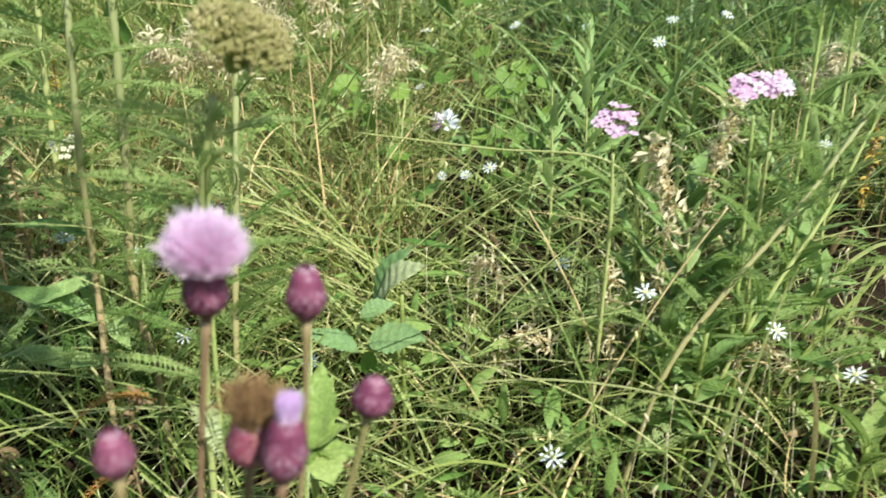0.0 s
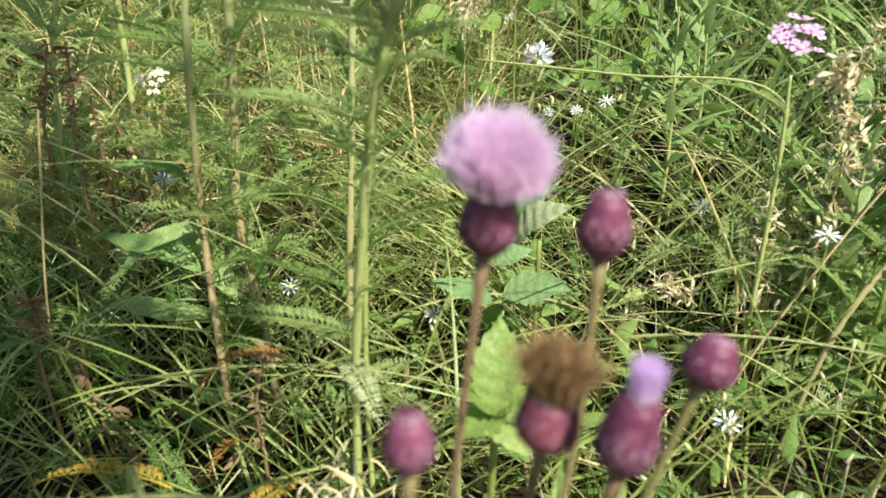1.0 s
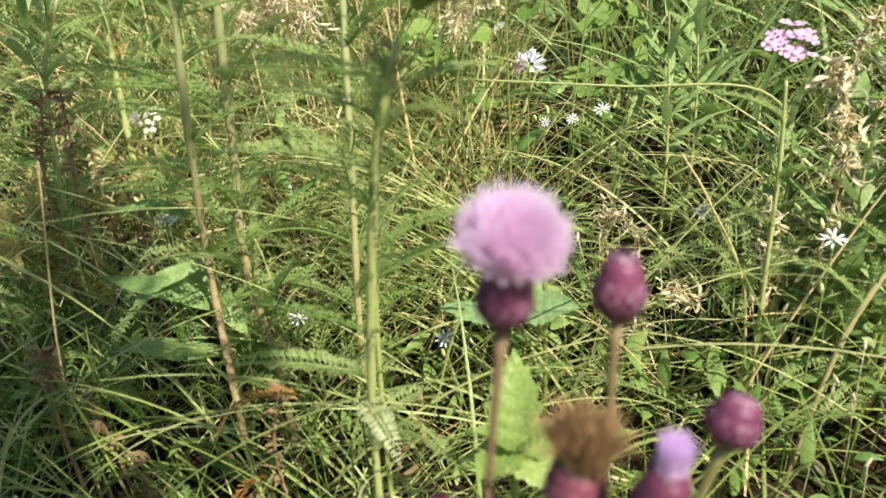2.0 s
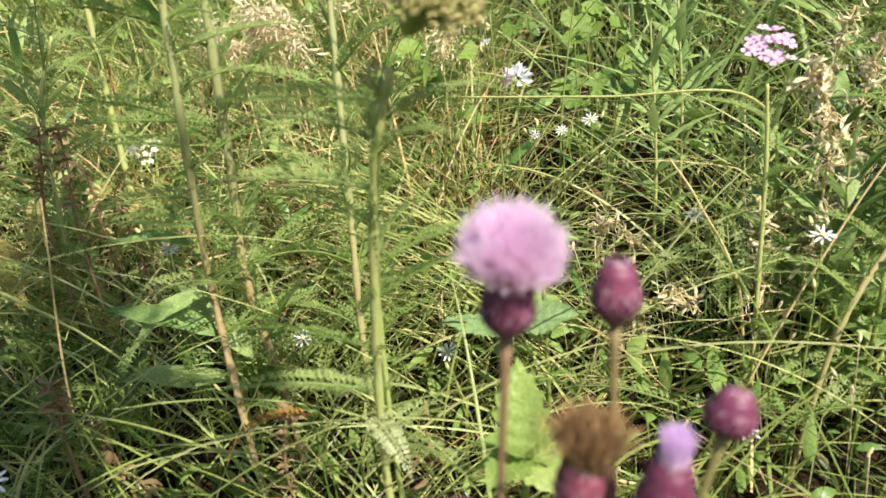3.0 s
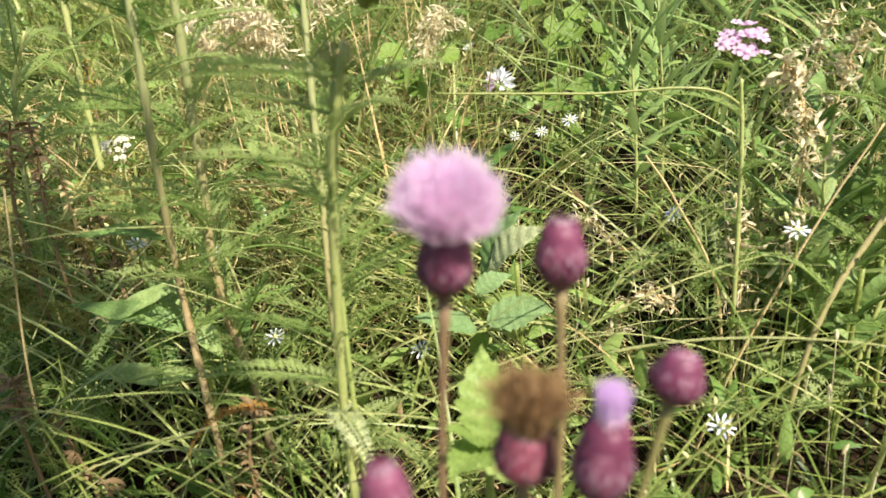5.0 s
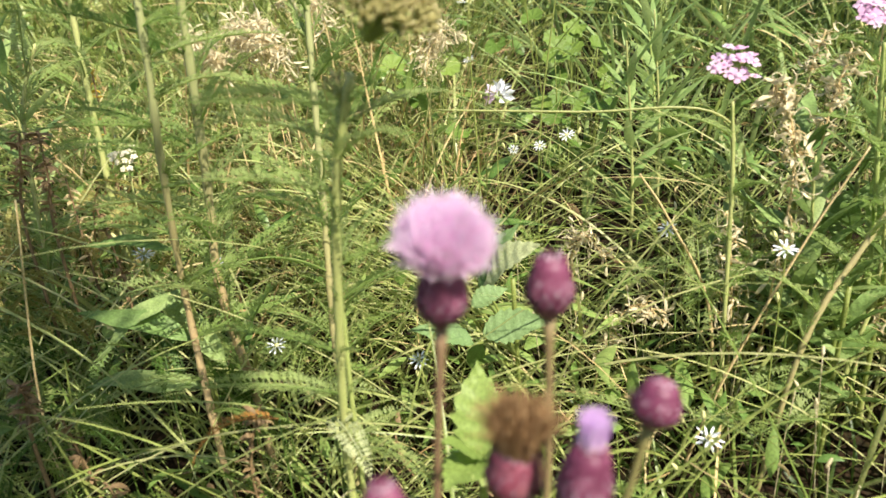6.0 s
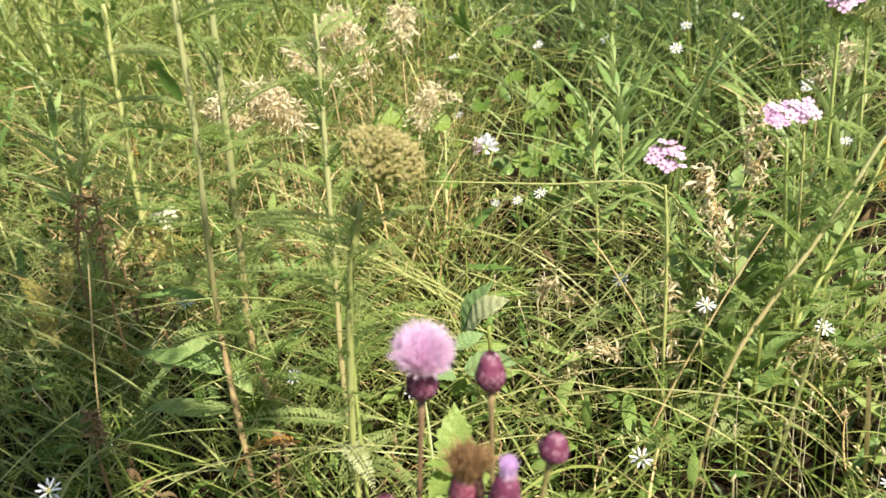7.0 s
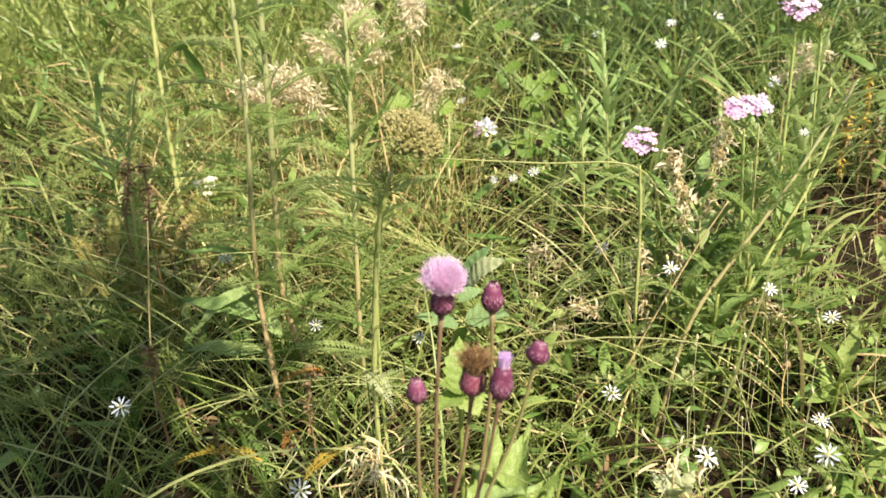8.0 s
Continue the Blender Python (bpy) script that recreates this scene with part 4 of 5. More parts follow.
def stitchwort(flower, axis, radius, lean=(0.0, 0.0), buds=2):
    meshes = stitchwort_meshes()
    x, y = flower[0] + lean[0], flower[1] + lean[1]
    root = on_ground(x, y)
    plant_ = thing("stitchwort", root, "small white star-shaped stitchwort flower on a thread-thin green stem", "wildflower", "white stitchwort flowers")
    m = facing(flower, axis, rng.uniform(0, 6), radius)
    back = Vector(flower) - Vector(axis).normalized() * 0.0005
    line = bend([root, ((x + flower[0]) / 2, (y + flower[1]) / 2, (root[2] + flower[2]) / 2), tuple(back - Vector((0, 0, 0.008)) - Vector(axis).normalized() * 0.004), tuple(back)], 16)
    part("stem", tube(line, 0.0004, 5), GRASS, plant_)
    for k in range(5):
        part("petal", None, None, plant_, m=m @ Matrix.Rotation(k * 2 * math.pi / 5, 4, "Z") @ Matrix.Rotation(rng.normal(0, 0.12), 4, "Y"), mesh=meshes["petal"])
    part("calyx", None, None, plant_, m=m, mesh=meshes["sepal"])
    part("centre", None, None, plant_, m=m, mesh=meshes["centre"])
    for _ in range(buds):
        i = rng.integers(6, 12)
        q = line[i]
        tip = q + np.array([rng.normal(0, 0.012), rng.normal(0, 0.008), rng.uniform(0.006, 0.02)])
        part("bud_stalk", tube(bend([q, (q + tip) / 2 + [0, 0, 0.002], tip], 7), 0.0003, 4), GRASS, plant_)
        part("bud", None, None, plant_, m=facing(tip, tip - q + np.array([0, 0, 0.01])), mesh=meshes["bud"])


def stitchworts():
    near_by = [(-0.185, 0.233, 0.226, 6.6), (-0.126, 0.252, 0.159, 6.6), (-0.220, 0.114, 0.167, 7.4), (-0.037, 0.222, 0.159, 6.2), (0.114, 0.296, 0.203, 6.6),
            (0.150, 0.213, 0.212, 6.6), (0.222, 0.216, 0.192, 6.2), (0.101, 0.168, 0.137, 7.4), (0.208, 0.086, 0.141, 7.4), (0.141, 0.086, 0.141, 7.2),
            (0.250, 0.179, 0.105, 7.0), (0.275, 0.230, 0.162, 7.0), (-0.095, 0.068, 0.136, 7.0), (0.184, 0.067, 0.135, 5.6)]
    up_bank = [(-0.006, 0.533, 0.309, 6.2), (0.064, 0.378, 0.254, 6.4), (-0.150, 0.245, 0.214, 5.6), (0.026, 0.40, 0.243, 4.6), (0.045, 0.39, 0.246, 5.0),
            (0.085, 0.62, 0.372, 7.0), (-0.012, 0.64, 0.366, 6.4), (0.232, 0.60, 0.356, 8.0), (0.300, 0.61, 0.384, 7.6), (0.248, 0.62, 0.379, 7.2),
            (0.160, 0.62, 0.372, 6.2), (0.310, 0.46, 0.318, 7.0), (0.302, 0.44, 0.318, 6.0), (0.318, 0.40, 0.275, 5.4)]
    for x, y, z, r in near_by + up_bank:
        axis = unit(np.array([-x * 0.8, -0.55, 0.75]) + rng.normal(0, 0.22, 3))
        near = unit(np.array([0.0, -0.14, 0.33]) - np.array([x, y, z])) * 0.012
        stitchwort((x + near[0], y + near[1], z + near[2]), axis, r * 0.92 / 1000, (rng.normal(0, 0.012), rng.normal(0.01, 0.01)), int(rng.integers(1, 4)))


stitchworts()


# ---------- broad-leaved herbs ----------
def lobed_herb():
    herb = thing("broad_leaved_herb", on_ground(-0.004, 0.100), "light green herb with broad toothed leaves behind the thistle", "herb")
    node = (-0.0005, 0.085, 0.1866)
    part("stem", tube(bend([on_ground(-0.004, 0.100), (-0.003, 0.096, 0.10), node], 12), 0.0014, 7), GRASS, herb)
    for tip, width in [((-0.0001, 0.1, 0.2149), 0.021), ((0.0048, 0.098, 0.2103), 0.014), ((0.0134, 0.085, 0.1962), 0.019), ((-0.0136, 0.08, 0.1958), 0.017), ((-0.0115, 0.07, 0.1851), 0.02), ((0.0099, 0.07, 0.1819), 0.022), ((0.0154, 0.085, 0.1836), 0.016), ((-0.0188, 0.09, 0.1779), 0.014)]:
        part("leaf", leaf_to(node, tip, width, 0.5, teeth=6, depth=0.28, wave=0.03, veins=6), BROAD, herb)


lobed_herb()
def large_leaved_herb():
    herb = thing("large_leaved_herb", on_ground(0.014, 0.235), "herb with large dull green arching leaves in the grass", "herb")
    part("stem", tube(bend([on_ground(0.014, 0.235), (0.016, 0.228, 0.13), (0.016, 0.215, 0.205)], 12), 0.0013, 7), GRASS, herb)
    for base, tip, width, material in [
        ((-0.0007, 0.205, 0.1789), (0.0314, 0.2, 0.1835), 0.021, DULL),
        ((-0.0056, 0.2, 0.1766), (-0.0369, 0.195, 0.1864), 0.013, DULL),
        ((0.001, 0.22, 0.2005), (0.0305, 0.205, 0.2237), 0.021, PALE_LEAF),
        ((-0.0007, 0.225, 0.1933), (0.0212, 0.225, 0.2293), 0.018, DULL),
        ((-0.0056, 0.205, 0.1949), (0.013, 0.21, 0.2006), 0.012, DULL)]:
        part("leaf", leaf_to(base, tip, width, 0.7, teeth=8, depth=0.22, wave=0.03, tilt=0.75 if tip[0] > base[0] else -0.75), material, herb, "pale curled underside" if material is PALE_LEAF else "")
        part("leaf_stalk", tube(bend([(0.015, 0.222, 0.16), tuple((np.array([0.015, 0.222, 0.16]) + base) / 2 + [0, 0, 0.004]), base], 8), 0.0007, 5), GRASS, herb)


large_leaved_herb()
def lance_leaves():
    herb = thing("lance_leaved_herb", on_ground(-0.155, 0.215), "herb with long pale green lance-shaped leaves", "herb")
    foot = np.array(on_ground(-0.155, 0.215))
    for base, tip, width in [
        ((-0.159, 0.215, 0.2333), (-0.2094, 0.215, 0.2362), 0.008),
        ((-0.1531, 0.205, 0.1861), (-0.2129, 0.205, 0.2019), 0.014),
        ((-0.1516, 0.2, 0.1606), (-0.2125, 0.2, 0.1625), 0.013),
        ((-0.1406, 0.21, 0.1671), (-0.1857, 0.23, 0.2073), 0.014),
        ((-0.1557, 0.215, 0.2117), (-0.2032, 0.2, 0.1785), 0.012)]:
        part("leaf", leaf_to(base, tip, width, 0.5, teeth=4, depth=0.05, wave=0.03, tilt=-0.6), BROAD_DARK, herb)
        part("leaf_stalk", tube(bend([foot, (foot + base) / 2 + [0.004, 0, 0.01], base], 10), 0.0009, 5), GRASS, herb)


lance_leaves()


# ---------- narrow-leaved herbs ----------
def narrow_herb(foot, top, rings, leaf, label, width=0.13):
    """An upright stem with narrow leaves in close spirals, longest below the tip."""
    root = on_ground(*foot)
    herb = thing("narrow_leaved_herb", root, label, "herb", "narrow-leaved herbs")
    line = bend([root, tuple((np.array(root) * 0.5 + np.array(top) * 0.5) + [0.004, 0.003, 0]), top], 40)
    part("stem", tube(line, np.linspace(0.0016, 0.0007, 40), 7), YARROW_STEM, herb)
    az = rng.uniform(0, 6)
    for i in range(rings):
        s = 0.25 + 0.74 * i / (rings - 1)
        b = line[int(s * 39)]
        l = leaf * (0.65 + 0.6 * math.sin(math.pi * min(s, 0.95))) * rng.uniform(0.85, 1.15) * (0.55 if s > 0.93 else 1)
        part("leaf", blades(b, az, 0.45 + 0.75 * s**2, l, rng.uniform(0.2, 0.8), l * width, 9, rng.normal(0, 0.2), 0.3, rng.normal(0, 0.2), "lance"), WILLOW, herb)
        az += 2.4
    return herb


narrow_herb((0.108, 0.39), (0.106, 0.378, 0.318), 26, 0.040, "upright herb with narrow grey-green leaves in a tuft", 0.15)
narrow_herb((0.140, 0.44), (0.137, 0.43, 0.335), 24, 0.042, "upright herb with narrow grey-green leaves in a tuft", 0.15)
narrow_herb((0.165, 0.54), (0.150, 0.53, 0.372), 24, 0.050, "taller upright herb with narrow green leaves")
narrow_herb((-0.36, 0.40), (-0.355, 0.392, 0.372), 24, 0.050, "upright herb with long narrow green leaves")
narrow_herb((0.218, 0.275), (0.220, 0.268, 0.278), 20, 0.040, "upright herb with narrow mid-green leaves", 0.2)
narrow_herb((0.176, 0.258), (0.178, 0.250, 0.250), 18, 0.042, "upright herb with narrow mid-green leaves", 0.22)


# ---------- round-leaved creeper ----------
def scallop(size, lobes=7):
    """A round scalloped leaf with folds along its veins, lying in xy."""
    v, f = [(0, 0, 0)], []
    n = lobes * 4
    for ring, r in ((1, 0.5), (2, 1.0)):
        for i in range(n + 1):
            a = -2.6 + 5.2 * i / n
            edge = 1 - 0.10 * abs(math.cos(math.pi * i / 4)) if ring == 2 else 1
            v.append((size * (r * edge * math.cos(a) + 0.25), size * r * edge * math.sin(a), size * (0.10 * math.cos(2 * math.pi * i / 4) * r * 0.5 + 0.12 * r * r)))
    c = n + 1
    f += [(0, 1 + i, 2 + i) for i in range(n)]
    f += [(1 + i, 1 + c + i, 2 + c + i, 2 + i) for i in range(n)]
    v = np.array(v)
    v[0] = (size * 0.1, 0, -size * 0.03)
    return v, f


SCALLOP = mesh_of("leaf", scallop(1.0), CREEPER)


def creeper(middle, spread, count, label):
    root = on_ground(middle[0], middle[1])
    plant_ = thing("round_leaved_creeper", root, label, "herb", "round-leaved creepers")
    for i in range(count):
        p = np.array(middle) + rng.normal(0, 1, 3) * spread
        p[2] = max(p[2], float(ground_z(p[0], p[1])) + 0.02)
        s = rng.uniform(0.0085, 0.0125)
        foot = np.array([root[0] + (p[0] - root[0]) * 0.6, root[1] + (p[1] - root[1]) * 0.6 + 0.01, float(ground_z(root[0] + (p[0] - root[0]) * 0.6, root[1] + (p[1] - root[1]) * 0.6 + 0.01)) - 0.002])
        part("leaf_stalk", tube(bend([foot, (foot + p) / 2 + [0, 0.006, 0.01], p], 9), 0.0006, 5), GRASS, plant_)
        part("leaf", None, None, plant_, m=facing(p, (rng.normal(0, 0.35), -0.75 + rng.normal(0, 0.3), 0.8), rng.uniform(0, 6.28), s), mesh=SCALLOP)


creeper((0.085, 0.53, 0.300), (0.030, 0.030, 0.034), 20, "clump of round scalloped bright green leaves")
creeper((0.075, 0.49, 0.265), (0.024, 0.02, 0.022), 10, "low clump of round scalloped green leaves")
creeper((-0.05, 0.50, 0.29), (0.03, 0.03, 0.02), 16, "low clump of round scalloped green leaves")


# ---------- dried vetch ----------
POD = None


def pod_mesh():
    g = blades((0, 0, 0), 0.0, 0.0, 1.0, 1.5, 0.21, 7, 0.9, 0.5, 0.0, "lance")
    g2 = (np.asarray(g[0]) * [1, 1, 0.3] - [0, 0, 0.05], g[1])
    return mesh_of("pod", join(g, g2), BLEACHED)


def dried_vetch(line_points, pods, label, tendrils=5, size=0.0105):
    global POD
    POD = POD or pod_mesh()
    line = bend(line_points, 34)
    plant_ = thing("dried_vetch", line_points[0], label, "dry plant", "dried vetch stalks")
    part("stem", tube(line, 0.0006, 5), STRAW, plant_)
    for i in range(int(pods * 2.4)):
        q = line[rng.integers(10, 34)]
        d = unit(rng.normal(0, 1, 3) * [1, 1, 0.6] + [0, -0.3, -0.2])
        tip = q + d * rng.uniform(0.003, 0.010)
        part("pod_stalk", tube([q, (q + tip) / 2 + [0, 0, 0.001], tip], 0.0003, 4), STRAW, plant_)
        part("pod", None, None, plant_, m=facing(tip, rng.normal(0, 1, 3), rng.uniform(0, 6), size * rng.uniform(0.55, 1.15)), mesh=POD)
    for i in range(int(tendrils * 2.6)):
        q = line[rng.integers(8, 34)]
        d = unit(rng.normal(0, 1, 3))
        a = np.linspace(0, 9, 26)
        e1 = unit(np.cross(d, UP + 0.1))
        e2 = np.cross(d, e1)
        pts = q + d * (a * 0.0016)[:, None] + (e1 * np.cos(a)[:, None] + e2 * np.sin(a)[:, None] - e1) * (0.0008 + 0.0003 * a)[:, None]
        part("tendril", tube(pts, 0.0003, 4), BLEACHED, plant_)


dried_vetch([on_ground(0.150, 0.262), (0.158, 0.250, 0.17), (0.163, 0.240, 0.24), (0.158, 0.236, 0.275), (0.150, 0.236, 0.290)], 38, "bleached dry vetch stalk hung with curled open pods", 8)
dried_vetch([on_ground(0.185, 0.285), (0.188, 0.280, 0.20), (0.196, 0.278, 0.265), (0.205, 0.276, 0.302)], 34, "bleached dry vetch stalk hung with curled open pods", 8)
dried_vetch([on_ground(0.145, 0.275), (0.140, 0.258, 0.14), (0.138, 0.252, 0.185), (0.132, 0.245, 0.225)], 20, "dry tan vetch stalk with split pods", 5)
dried_vetch([on_ground(0.062, 0.285), (0.068, 0.272, 0.13), (0.074, 0.264, 0.155), (0.090, 0.258, 0.170), (0.100, 0.256, 0.160)], 24, "dry tan vetch trailing over the grass with split pods", 6)
dried_vetch([on_ground(0.20, 0.255), (0.212, 0.242, 0.16), (0.224, 0.237, 0.175), (0.238, 0.234, 0.160)], 18, "drooping dry vetch spray with pale pods", 2, 0.009)
dried_vetch([on_ground(0.060, 0.30), (0.055, 0.295, 0.18), (0.060, 0.29, 0.205), (0.075, 0.285, 0.190)], 16, "dry tan vetch spray over broad leaves", 4)
dried_vetch([on_ground(0.235, 0.42), (0.24, 0.41, 0.26), (0.25, 0.405, 0.31)], 22, "pale dry vetch stalk among tall grass", 4)


# ---------- bleached grass panicles ----------
CHAFF = None


def panicle(foot, top, length, count, label):
    """A dry grass stalk whose nodding head bears many papery spikelets."""
    global CHAFF
    CHAFF = CHAFF or mesh_of("spikelet", join(*[blades((0, 0, 0.25 * k), 2.1 * k, 1.1, 1.15, 1.3, 0.20, 6, 0.5, 0.4, 0.0, "lance") for k in range(4)], tube([(0, 0, -0.2), (0, 0, 0.6)], 0.03, 4)), BLEACHED)
    root = on_ground(*foot)
    stalk = thing("dry_grass_panicle", root, label, "dry grass", "bleached grass panicles")
    top = np.array(top)
    lean = unit(rng.normal(0, 1, 3) * [1, 0.6, 0]) * length * 0.5
    line = bend([root, tuple((np.array(root) + top) / 2), tuple(top), tuple(top + lean * 0.6 + [0, 0, length * 0.6]), tuple(top + lean * 1.3 + [0, 0, length * 0.7])], 44)
    part("stem", tube(line, np.linspace(0.0009, 0.0004, 44), 5), STRAW, stalk)
    count = int(count * 2.0)
    for i in range(count):
        q = line[int(22 + 21.9 * (i / count))]
        d = unit(rng.normal(0, 1, 3) + [0, -0.2, 0.2])
        part("spikelet", None, None, stalk, m=facing(q + d * rng.uniform(0.001, 0.010), unit(d + [0, 0, -0.6]), rng.uniform(0, 6), rng.uniform(0.006, 0.011)), mesh=CHAFF)


panicle((-0.160, 0.45), (-0.175, 0.428, 0.325), 0.030, 34, "bleached dry grass head nodding over the sward")
panicle((-0.150, 0.46), (-0.160, 0.430, 0.330), 0.030, 34, "bleached dry grass head nodding over the sward")
panicle((-0.185, 0.44), (-0.195, 0.420, 0.318), 0.030, 40, "bleached dry grass head nodding over the sward")
panicle((-0.140, 0.44), (-0.145, 0.418, 0.318), 0.032, 40, "bleached dry grass head nodding over the sward")
panicle((-0.125, 0.52), (-0.128, 0.505, 0.345), 0.050, 38, "pale dry grass head standing upright")
panicle((-0.105, 0.55), (-0.095, 0.535, 0.365), 0.060, 40, "pale dry grass head standing upright")
panicle((-0.150, 0.56), (-0.148, 0.545, 0.372), 0.060, 40, "pale dry grass head standing upright")
panicle((-0.045, 0.50), (-0.042, 0.490, 0.305), 0.045, 34, "pale dry grass head bent over green leaves")
panicle((-0.062, 0.55), (-0.060, 0.545, 0.38), 0.050, 34, "pale dry grass head standing upright")
panicle((0.335, 0.50), (0.330, 0.48, 0.31), 0.045, 30, "pale dry grass head among brown stalks")


def straw_tuft(top, spread, blades_, length, label):
    """Limp bleached blades that hang in a tangle over the soil."""
    root = on_ground(top[0], top[1] + 0.01)
    tuft = thing("straw_tuft", root, label, "dry grass", "limp straw tufts")
    part("stem", tube(bend([root, top], 8), 0.0006, 5), STRAW, tuft)
    for _ in range(blades_):
        b = np.array(top) + rng.normal(0, 1, 3) * spread
        part("dead_blade", blades(b, rng.uniform(0, 6.28), rng.uniform(-0.4, 1.0), length * rng.uniform(0.5, 1.2), rng.uniform(0.6, 2.6), rng.uniform(0.0007, 0.0016), 9, rng.normal(0, 1.0), 0.4, rng.normal(0, 0.6), "lance"), BLEACHED if rng.uniform() < 0.6 else STRAW, tuft)


straw_tuft((-0.0559, 0.090, 0.1469), (0.006, 0.006, 0.008), 34, 0.026, "limp tangle of bleached grass blades low in the sward")
straw_tuft((-0.0470, 0.080, 0.1363), (0.006, 0.006, 0.007), 26, 0.024, "limp tangle of bleached grass blades low in the sward")
straw_tuft((-0.0667, 0.085, 0.1311), (0.006, 0.006, 0.007), 26, 0.024, "limp tangle of bleached grass blades low in the sward")
straw_tuft((0.1202, 0.085, 0.1427), (0.01, 0.008, 0.005), 26, 0.022, "limp tangle of bleached grass blades low in the sward")


# ---------- rusty and yellowed bits ----------
def dead_stalk(points, tufts, material, label):
    line = bend(points, 30)
    plant_ = thing("dead_stalk", points[0], label, "dry plant", "dead flower stalks")
    part("stem", tube(line, np.linspace(0.0012, 0.0006, 30), 6), RUST, plant_)
    for i in range(int(tufts * 3)):
        q = line[rng.integers(13, 30)]
        part("dead_leaf", blades(q, rng.uniform(0, 6.28), rng.uniform(-0.3, 0.9), rng.uniform(0.005, 0.011), rng.uniform(0.3, 2.0), rng.uniform(0.0012, 0.003), 7, rng.normal(0, 0.8), 0.5, rng.normal(0, 0.8), "lance"), material, plant_)


dead_stalk([on_ground(-0.108, 0.150), (-0.106, 0.145, 0.11), (-0.106, 0.141, 0.150), (-0.098, 0.138, 0.178)], 14, RUST, "rust-coloured withered stalk with crumpled leaves")
dead_stalk([on_ground(-0.332, 0.385), (-0.330, 0.376, 0.24), (-0.326, 0.372, 0.285)], 12, RUST, "brown withered stalk with a crumpled top")
dead_stalk([on_ground(-0.262, 0.315), (-0.264, 0.306, 0.20), (-0.266, 0.304, 0.262)], 16, STRAW, "tan withered stalk with a crumpled top")
dead_stalk([on_ground(-0.284, 0.290), (-0.2841, 0.280, 0.2307), (-0.2769, 0.280, 0.2732), (-0.2721, 0.280, 0.2950)], 22, RUST, "dull brown withered flower spike")
dead_stalk([on_ground(-0.262, 0.285), (-0.2617, 0.275, 0.2266), (-0.2579, 0.275, 0.2655), (-0.2572, 0.275, 0.2926)], 22, RUST, "dull brown withered flower spike")
dead_stalk([on_ground(-0.220, 0.170), (-0.2201, 0.160, 0.1525), (-0.2172, 0.160, 0.1773), (-0.2201, 0.160, 0.1866)], 22, RUST, "dull brown withered flower spike")
dead_stalk([on_ground(-0.238, 0.300), (-0.236, 0.294, 0.19), (-0.242, 0.290, 0.245)], 14, RUST, "dull brown withered flower spike")
dead_stalk([on_ground(-0.175, 0.160), (-0.178, 0.156, 0.10), (-0.182, 0.152, 0.135)], 12, RUST, "brown withered seed stalk in the hollow")
dead_stalk([on_ground(-0.205, 0.185), (-0.210, 0.180, 0.12), (-0.215, 0.176, 0.160)], 12, RUST, "brown withered seed stalk in the hollow")


dead_stalk([on_ground(0.398, 0.405), (0.397, 0.400, 0.150), (0.390, 0.400, 0.205), (0.392, 0.398, 0.225)], 10, RUST, "red-brown branching dead stalk beside the bare gap")
dead_stalk([on_ground(0.41, 0.42), (0.405, 0.415, 0.17), (0.395, 0.41, 0.215)], 10, RUST, "red-brown branching dead stalk beside the bare gap")
dead_stalk([on_ground(0.402, 0.505), (0.405, 0.500, 0.25), (0.404, 0.498, 0.325)], 20, RUST, "rust-orange dead leafy stalk in tall grass")
dead_stalk([on_ground(0.428, 0.49), (0.426, 0.485, 0.22), (0.426, 0.480, 0.275)], 20, RUST, "rust-orange dead leafy stalk in tall grass")
dead_stalk([on_ground(0.392, 0.49), (0.395, 0.483, 0.22), (0.396, 0.478, 0.280)], 20, YELLOW_LEAF, "yellow-brown dead leafy stalk in tall grass")
dead_stalk([on_ground(0.428, 0.51), (0.426, 0.505, 0.25), (0.424, 0.500, 0.312)], 20, YELLOW_LEAF, "yellow-brown dead leafy stalk in tall grass")
dead_stalk([on_ground(-0.288, 0.41), (-0.290, 0.404, 0.24), (-0.287, 0.398, 0.325)], 8, YELLOW_LEAF, "thin stalk with a few yellowed leaves")


def fallen_leaf(base, az, elev, length, droop, material, label):
    leaf_ = part("fern_like_leaf", feather(base, az, elev, length, droop, length * 0.3, 24, 0.3, 3, 0.3), material)
    part("leaf_stalk", tube(bend([on_ground(base[0], base[1] + 0.01), ((base[0]), base[1] + 0.004, (base[2] + float(ground_z(base[0], base[1]))) / 2), base], 8), 0.0005, 5), DEEP_FERN, leaf_)
    tagged(leaf_, label, "leaf", "loose feathery leaves")


fallen_leaf((-0.1261, 0.10, 0.1357), 3.2, 0.45, 0.056, 0.9, YELLOW_LEAF, "yellow feathery leaf arching low over the hollow")
fallen_leaf((-0.0985, 0.09, 0.1281), 0.2, 0.85, 0.036, 0.9, YELLOW_LEAF, "yellow feathery leaf beside the thistle")
fallen_leaf((-0.060, 0.120, 0.185), 5.2, 0.35, 0.040, 1.7, PALE_LEAF, "pale grey-green feathery leaf hanging down")
fallen_leaf((-0.115, 0.150, 0.125), 4.4, 0.5, 0.034, 1.0, ORANGE_LEAF, "orange-yellow feathery leaf low in the stand")
fallen_leaf((-0.088, 0.136, 0.176), 3.4, 0.35, 0.044, 1.6, ORANGE_LEAF, "rust-orange feathery leaf curling down")
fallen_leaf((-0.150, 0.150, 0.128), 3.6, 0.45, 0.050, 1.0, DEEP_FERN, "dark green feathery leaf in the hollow")
